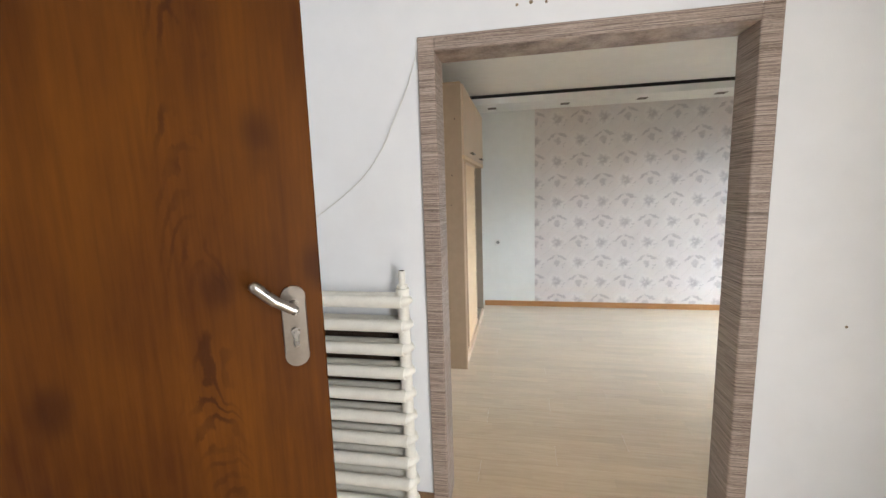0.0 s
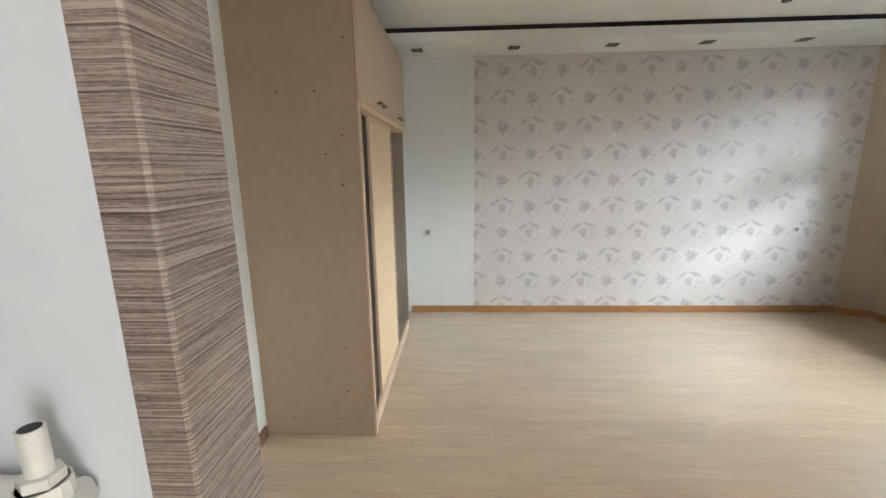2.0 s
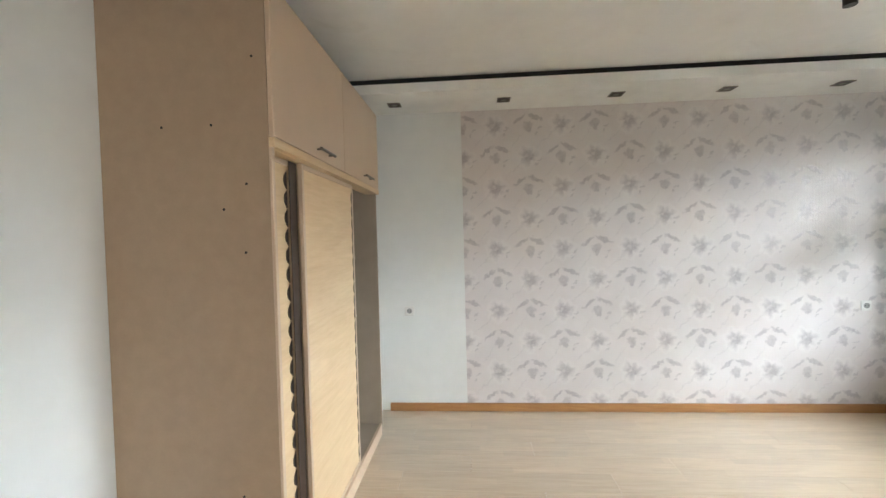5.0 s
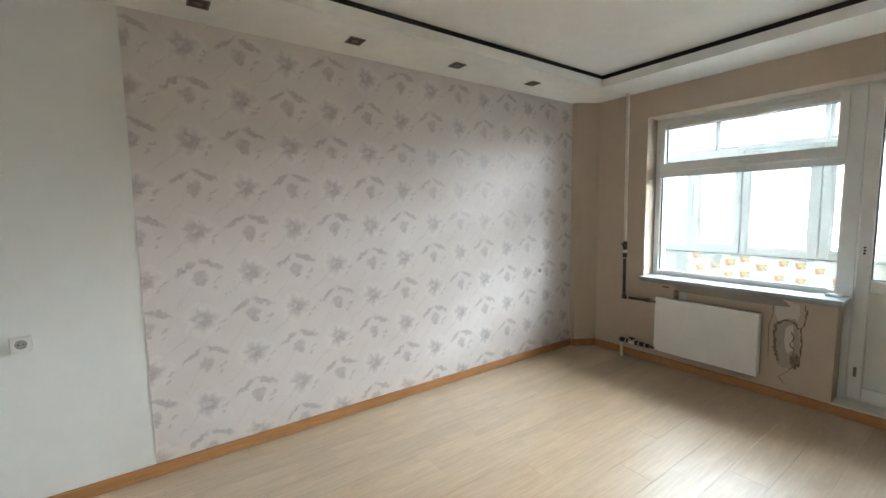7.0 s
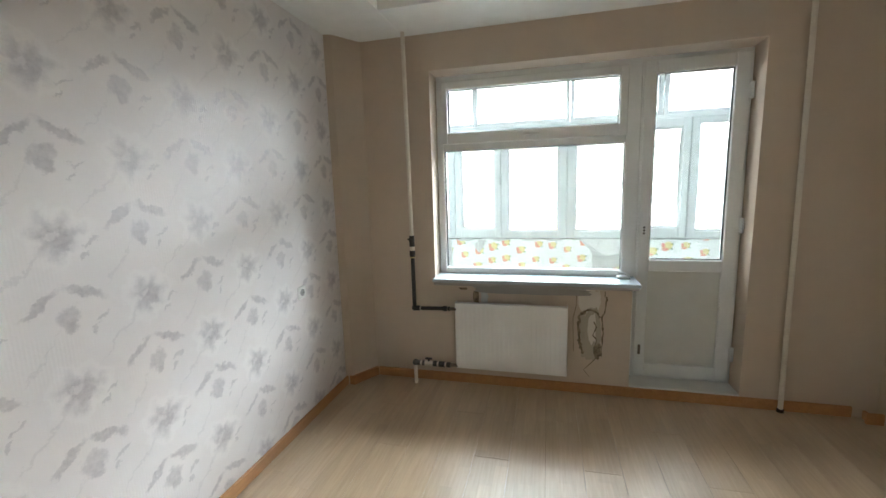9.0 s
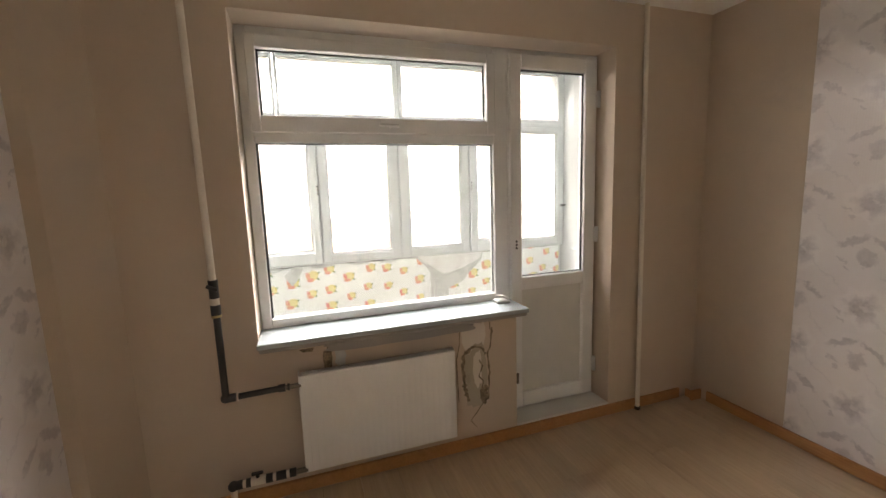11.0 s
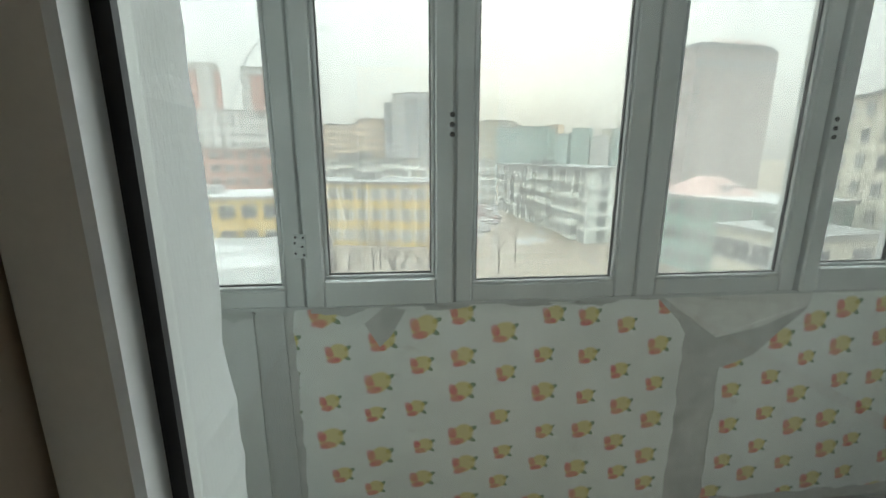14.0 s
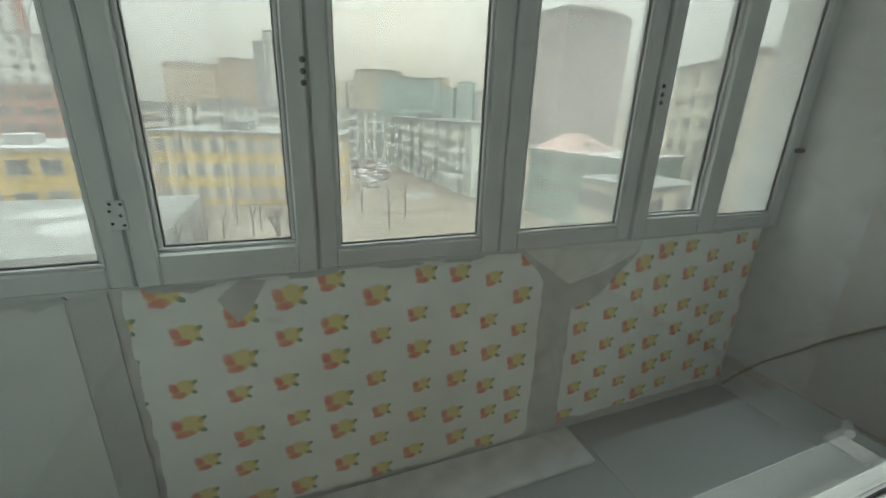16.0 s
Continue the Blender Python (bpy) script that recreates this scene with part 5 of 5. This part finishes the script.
# ---- city outside ----
GZ = -13.6
EYE0 = Vector((4.61, 5.3, 1.43))
C_GROUND = facade("winter_ground", (0.23, 0.19, 0.145), 0.3)
C_SNOW = facade("old_snow", (0.36, 0.36, 0.36))
C_YELLOW = facade("yellow_render", (0.62, 0.43, 0.12))
C_WHITE = facade("white_panel", (0.66, 0.68, 0.645))
C_ROOF = facade("grey_roof", (0.19, 0.195, 0.19))
C_GREY = facade("grey_tower", (0.301, 0.319, 0.335))
C_LIGHT = facade("light_tower", (0.56, 0.56, 0.55))
# peach, teal and rose below are paled, with distant haze in the colour
C_PEACH = facade("peach_block", (0.60, 0.48, 0.36))
C_TEAL = facade("teal_block", (0.38, 0.48, 0.46))
C_BRICK = facade("red_block", (0.45, 0.24, 0.20))
C_ROSE = facade("rosy_tower", (0.45, 0.40, 0.39))
C_CREAM = facade("cream_panel", (0.502, 0.468, 0.385))
C_GREENH = facade("green_house", (0.22, 0.33, 0.29))
C_REDROOF = facade("pink_roof", (0.460, 0.319, 0.293))
C_WIN = plain("far_window", (0.065, 0.075, 0.085), 0.35, var=0.2, scale=0.6)
C_BALG = facade("grimy_balcony_glass", (0.24, 0.25, 0.25), 0.4)
C_FRAME = plain("far_frame", (0.60, 0.60, 0.58), 0.6)
C_CAR = [plain("car_%s" % c, v, 0.3) for c, v in (("white", (0.45, 0.45, 0.45)), ("grey", (0.2, 0.21, 0.22)), ("dark", (0.06, 0.06, 0.07)), ("red", (0.16, 0.06, 0.05)))]
structure("ground", boxes((6.5, 3000, -2500, 2500, GZ - 1, GZ)), C_GROUND, "brown winter ground with old snow", "ground")


def spot(az, dist):
    return Vector((EYE0.x + dist * math.cos(radians(az)), EYE0.y + dist * math.sin(radians(az)), GZ))


def height(el, dist):
    return EYE0.z + dist * math.tan(radians(el)) - GZ


def win_mesh(w, h, bars=1):
    bm = box(bmesh.new(), -w / 2, w / 2, -0.06, 0.02, -h / 2, h / 2, 0, 0)
    t = 0.09
    for r in ((-w / 2, w / 2, -h / 2, -h / 2 + t), (-w / 2, w / 2, h / 2 - t, h / 2), (-w / 2, -w / 2 + t, -h / 2, h / 2), (w / 2 - t, w / 2, -h / 2, h / 2), *((-t / 2 + w * (k - (bars - 1) / 2) / (bars + 1), t / 2 + w * (k - (bars - 1) / 2) / (bars + 1), -h / 2, h / 2) for k in range(bars))):
        box(bm, r[0], r[1], -0.12, -0.06, r[2], r[3], 0, 1)
    return finish("window", bm, [C_WIN, C_FRAME])


def balcony_mesh(w):
    bm = box(bmesh.new(), -w / 2, w / 2, -1.1, 0, -1.3, -0.2)
    box(bm, -w / 2 + 0.05, w / 2 - 0.05, -1.05, 0, -0.2, 1.1, 0, 1)
    return finish("balcony", bm, [C_WHITE, C_BALG])


bm = box(bmesh.new(), -0.72, 0.72, -0.06, 0.02, -1.0, 1.0, 0, 0)
for r in ((-1.12, -0.72, -1.0, 1.0), (0.72, 1.12, -1.0, 1.0)):
    box(bm, r[0], r[1], -0.08, 0.02, r[2], r[3], 0, 1)
for r in ((-0.72, 0.72, -1.0, -0.90), (-0.72, 0.72, 0.90, 1.0), (-0.72, 0.72, 0.28, 0.38), (-0.72, -0.62, -0.9, 0.9), (0.62, 0.72, -0.9, 0.9), (-0.27, -0.19, -0.9, 0.28), (0.19, 0.27, -0.9, 0.28)):
    box(bm, r[0], r[1], -0.12, -0.06, r[2], r[3], 0, 1)
WIN_SCH = finish("window", bm, [C_WIN, C_FRAME])
WIN_S, WIN_B, BALC = win_mesh(1.6, 1.75), win_mesh(2.3, 2.1, 1), balcony_mesh(2.9)
bm = box(bmesh.new(), -1.45, 1.45, -1.1, 0, -1.3, -0.25)
box(bm, -0.9, 0.9, -0.05, 0.02, -0.25, 0.9, 0, 1)
BALC_OPEN = finish("balcony", bm, [C_WHITE, C_WIN])


brnd = random.Random(12)


def building(name, label, left, right, depth, tall, storeys, cols, mat, win=None, base=0.0, balconies=(), sides=True, band=None, roof=None):
    """A block whose front runs from left to right as the walker sees it; it stands on the ground."""
    run = right - left
    run.z = 0
    wide, turn = run.length, math.atan2(run.y, run.x)
    b = thing(name, (left.x, left.y, GZ), label, "building", turn=turn)
    part("wall", boxes((0, wide, 0, depth, 0, tall)), mat, b, local=True)
    part("roof", boxes((-0.3, wide + 0.3, -0.3, depth + 0.3, tall, tall + 0.5), (wide * 0.3, wide * 0.45, depth * 0.3, depth * 0.6, tall + 0.5, tall + 1.8)), roof or C_ROOF, b, local=True)
    win = win or WIN_S
    pitch = (tall - base) / storeys
    if band:
        for s in range(storeys + 1):
            z = base + s * pitch
            part("band", boxes((0, wide, -0.05, 0.0, max(z - 0.55, 0), min(z + 0.55, tall))), band, b, local=True)
    for s in range(storeys):
        for c in range(cols):
            x, z = (c + 0.5) * wide / cols, base + (s + 0.55) * pitch
            if c in balconies and brnd.random() < 0.8:
                o = new("balcony", BALC if brnd.random() < 0.6 else BALC_OPEN)
            else:
                o = new("window", win)
            o.parent, o.location = b, (x, -0.02, z)
        if sides:
            for c in range(max(1, int(depth / 5))):
                for x, t in ((wide + 0.02, math.pi / 2), (-0.02, -math.pi / 2)):
                    o = new("window", win)
                    o.parent, o.location, o.rotation_euler.z = b, (x, (c + 0.5) * depth / max(1, int(depth / 5)), base + (s + 0.55) * pitch), t
    return b


building("school", "yellow three-storey school with white-framed windows", spot(13.7, 75), spot(-7.8, 68), 16, 10.6, 3, 11, C_YELLOW, WIN_SCH)
building("school_wing", "low yellow school wing under a snowy grey roof", spot(30.5, 78), spot(15.9, 72), 16, 8.4, 2, 6, C_YELLOW, WIN_B, roof=C_SNOW)
building("panel_block", "white five-storey panel block with balconies", spot(17.5, 134), spot(-13.1, 130), 12, 14.5, 5, 26, C_WHITE, balconies=(3, 4, 8, 9, 13, 14, 18, 19, 22))
building("panel_block", "white five-storey panel block with grimy balconies", spot(-13.4, 127), spot(-25.2, 76), 12, 12.9, 5, 18, C_WHITE, balconies=(1, 2, 4, 6, 7, 9, 11, 12, 14, 16))
building("apartment_tower", "grey and white fifteen-storey apartment tower", spot(1.0, 222), spot(-4.8, 218), 20, height(8.2, 220), 15, 7, C_LIGHT)
building("dark_tower", "dark grey apartment tower with few windows", spot(2.1, 232), spot(-2.4, 214), 8, height(7.2, 222), 14, 3, C_GREY, sides=False)
building("peach_block", "peach apartment block with stepped roof", spot(11.5, 255), spot(5.7, 250), 18, height(4.1, 252), 9, 9, C_PEACH)
building("peach_block", "peach apartment block with stepped roof", spot(5.9, 245), spot(2.1, 245), 18, height(4.9, 245), 9, 6, C_PEACH)
building("teal_block", "pale teal apartment block", spot(-9.5, 295), spot(-14.5, 285), 18, height(4.7, 290), 10, 8, C_CREAM)
building("teal_block", "pale teal apartment block", spot(-13.0, 275), spot(-19.7, 265), 18, height(3.9, 270), 9, 9, C_TEAL)
for a, e in ((-20.1, 3.0), (-22.7, 3.7), (-25.1, 2.7), (-27.5, 3.6), (-29.8, 3.1), (-32.0, 2.8)):
    building("distant_block", "hazy distant apartment block", spot(a, 520), spot(a - 2.1, 515), 20, height(e, 518), 12, 5, random.choice((C_LIGHT, C_TEAL, C_PEACH)), sides=False)
frnd = random.Random(33)
for k in range(16):
    a = -4.0 - k * 2.2 + frnd.uniform(-0.6, 0.6)
    w = frnd.uniform(1.0, 2.2)
    building("distant_block", "hazy distant apartment block", spot(a, 640), spot(a - w, 634), 20, height(frnd.uniform(2.2, 4.2), 637), 12, 5, frnd.choice((C_LIGHT, C_TEAL, C_PEACH, C_GREY, C_CREAM)), sides=False)
hotel = building("hotel_tower", "tall rosy grey tower with small windows", spot(-35.7, 225), spot(-43.1, 258), 26, height(11.3, 240), 18, 11, C_ROSE)
building("green_house", "green walled house with a pink and white roof", spot(-33.0, 68), spot(-45.5, 58), 14, height(-4.9, 63), 3, 7, C_GREENH, roof=C_SNOW)
top_z, hotel_wide = height(11.3, 240), (spot(-43.1, 258) - spot(-35.7, 225)).length
part("crown", boxes((0.5, hotel_wide - 0.5, -0.4, 26.2, top_z - 8.5, top_z - 5.0), (2.0, hotel_wide - 2.0, 1.0, 24, top_z + 0.5, top_z + 2.6)), C_GREY, hotel, "dark glazed top storey", local=True)
for k in range(14):
    x = hotel_wide * 0.2 + k * hotel_wide * 0.045
    part("sign_bar", boxes((x, x + 0.8, 0.4, 0.6, top_z + 2.6, top_z + (4.6 if k in (0, 4) else 4.0))), C_BRICK, hotel, "faded red rooftop sign", local=True)
gh = thing("hipped_roof", tuple(spot(-38.5, 70) + Vector((0, 0, height(-4.9, 63) + 0.5))), "faded pink hipped roof", "roof")
bm = bmesh.new()
bmesh.ops.create_cone(bm, cap_ends=True, segments=4, radius1=6.5, radius2=1.6, depth=2.4, matrix=Matrix.Translation((0, 0, 1.2)) @ Matrix.Rotation(radians(30), 4, "Z"))
part("roof", bm, C_REDROOF, gh, local=True)
building("cream_annex", "cream low building with pale windows", spot(-40.0, 50), spot(-47.5, 45), 10, height(-8.4, 47), 2, 4, C_CREAM, WIN_B)
building("cream_block", "cream seven-storey panel block", spot(-48.8, 80), spot(-61.5, 54), 12, height(5.3, 80), 7, 7, C_CREAM, sides=False)
building("brick_block", "red brick block with white window bands", spot(32.5, 130), spot(15.9, 122), 14, height(0.95, 126), 5, 11, C_BRICK, WIN_B)
building("pale_block", "pale nine-storey block with dark roof storey", spot(33.5, 192), spot(15.5, 186), 16, height(5.3, 189), 9, 16, C_LIGHT)
building("striped_tower", "red and white apartment tower", spot(26.2, 332), spot(21.8, 327), 22, height(10.3, 330), 20, 5, C_LIGHT)
building("striped_tower", "red and white apartment tower", spot(19.2, 332), spot(15.7, 327), 22, height(10.4, 330), 20, 5, C_LIGHT)
for a0, a1 in ((24.9, 23.9), (22.4, 21.6), (18.1, 16.9)):
    building("striped_bay", "red facade bay of an apartment tower", spot(a0, 328), spot(a1, 326), 4, height(9.6, 327), 20, 1, C_BRICK, sides=False)
low = spot(26, 52)
structure("low_roof", boxes((low.x - 11, low.x + 11, low.y - 13, low.y + 16, GZ, GZ + 4.2)), C_ROOF, "grey flat roof of a low building", "roof")
srnd = random.Random(21)
for k, (dx, dy, sx, sy) in enumerate(((-3.0, -6.0, 3.4, 4.6), (3.5, -2.0, 2.4, 5.0), (5.5, 8.0, 3.0, 3.5), (-7.0, 4.0, 1.6, 3.0))):
    rim = [(low.x + dx + sx * srnd.uniform(0.55, 1.1) * math.cos(a), low.y + dy + sy * srnd.uniform(0.55, 1.1) * math.sin(a)) for a in np.linspace(0, 5.9, 15)]
    structure("low_roof_snow_%d" % (k + 1), prism(bmesh.new(), rim, GZ + 4.2, GZ + 4.27), C_SNOW, "patch of snow on the flat roof", "snow")


cable("overhead_wire", [(9.0, 5.2, 3.75), (9.0, 6.075, 3.052), (9.0, 6.699, 2.556), (9.0, 6.957, 2.052), (9.0, 7.126, 1.527)], 0.006, C_GREY, None, "thin dark wire hanging outside the balcony", "wire")
cable("overhead_wire", [(12.0, 8.6, 5.2), (12.0, 8.928, 3.931), (12.0, 9.069, 3.383), (12.0, 9.2, 2.8)], 0.005, C_GREY, None, "thin dark wire hanging outside the balcony", "wire")


def bare_tree(at, tall, seed):
    rnd = random.Random(seed)
    bm = bmesh.new()

    def limb(a, d, length, r, depth):
        b = a + d * length
        rod(bm, a, b, r, 5, r * 0.6)
        if depth:
            for _ in range(3):
                limb(a + d * length * rnd.uniform(0.5, 1.0), (d + Vector((rnd.uniform(-0.8, 0.8), rnd.uniform(-0.8, 0.8), rnd.uniform(0.0, 0.6)))).normalized(), length * 0.62, r * 0.5, depth - 1)

    limb(Vector((0, 0, 0)), Vector((0, 0, 1)), tall * 0.4, 0.14, 3)
    t = thing("bare_tree", at, "leafless brown tree in the winter yard", "tree", "yard trees")
    part("trunk", bm, C_BARK, t, local=True)
    return t


C_BARK = facade("bark", (0.099, 0.081, 0.062))
first = bare_tree(spot(6, 58), 8, 3)
second = bare_tree(spot(-10, 62), 7, 5)
rnd = random.Random(9)
for k in range(26):
    az, di = rnd.uniform(-19, 14), rnd.uniform(42, 64)
    if az < -9:
        di = rnd.uniform(46, 108)
    p = spot(az, di)
    copy_thing(first if k % 2 else second, Matrix.Translation(p) @ Matrix.Rotation(rnd.uniform(0, 6), 4, "Z"))


def car(at, turn, mat):
    c = thing("car", at, "parked car in the yard", "car", "parked cars", turn)
    bm = boxes((-2.1, 2.1, -0.85, 0.85, 0.3, 0.85), (-1.2, 1.3, -0.75, 0.75, 0.85, 1.4), bev=0.15)
    part("body", bm, mat, c, local=True)
    for x in (-1.3, 1.3):
        for y in (-0.8, 0.8):
            part("wheel", rod(bmesh.new(), (x, y - 0.1, 0.32), (x, y + 0.1, 0.32), 0.32, 10), M_GASKET, c, local=True)


for k in range(22):
    car(tuple(spot(-9.5 - rnd.uniform(0, 3.5), 84 + 1.9 * k + rnd.uniform(-1, 1))), rnd.choice((0.2, 1.5)) + rnd.uniform(-0.2, 0.2), C_CAR[k % 4 if k % 3 else 0])
for k in range(14):
    p = spot(rnd.uniform(-20, 12), rnd.uniform(55, 110))
    solid("snow_patch", prism(bmesh.new(), [(p.x + (2.5 + rnd.uniform(-1, 1)) * math.cos(a), p.y + (1.6 + rnd.uniform(-0.6, 0.6)) * math.sin(a)) for a in np.linspace(0, 5.8, 9)], GZ, GZ + 0.05), C_SNOW, "patch of old snow on the ground", "snow")

# ---- floor planks, laid along the room ----
plank = {}


def plank_mesh(length, wide):
    key = (round(length, 3), round(wide, 3))
    if key not in plank:
        bm = boxes((0.0006, length - 0.0006, 0.0006, wide - 0.0006, -0.012, 0.0))
        plank[key] = finish("plank", bm, M_LAM)
    return plank[key]


floor = bpy.data.objects["floor"]
rows, PW, PL = int((YN - HALL_Y) / 0.193) + 1, 0.193, 1.285
rnd = random.Random(4)
for r in range(-21, rows):
    y = HALL_Y + r * PW
    hall = y < HALL_Y - 0.01
    wide = min(PW, YN - y)
    if wide < 0.02:
        continue
    x, xe = (-0.56, 2.06) if hall else (XW, XE)
    first_len = (0.37 + 0.43 * (r % 3)) % PL + 0.08
    while x < xe - 0.01:
        ln = min(first_len, xe - x)
        o = new("plank", plank_mesh(ln, wide))
        o.location, o.parent = (x, y, 0), floor
        x, first_len = x + ln, PL
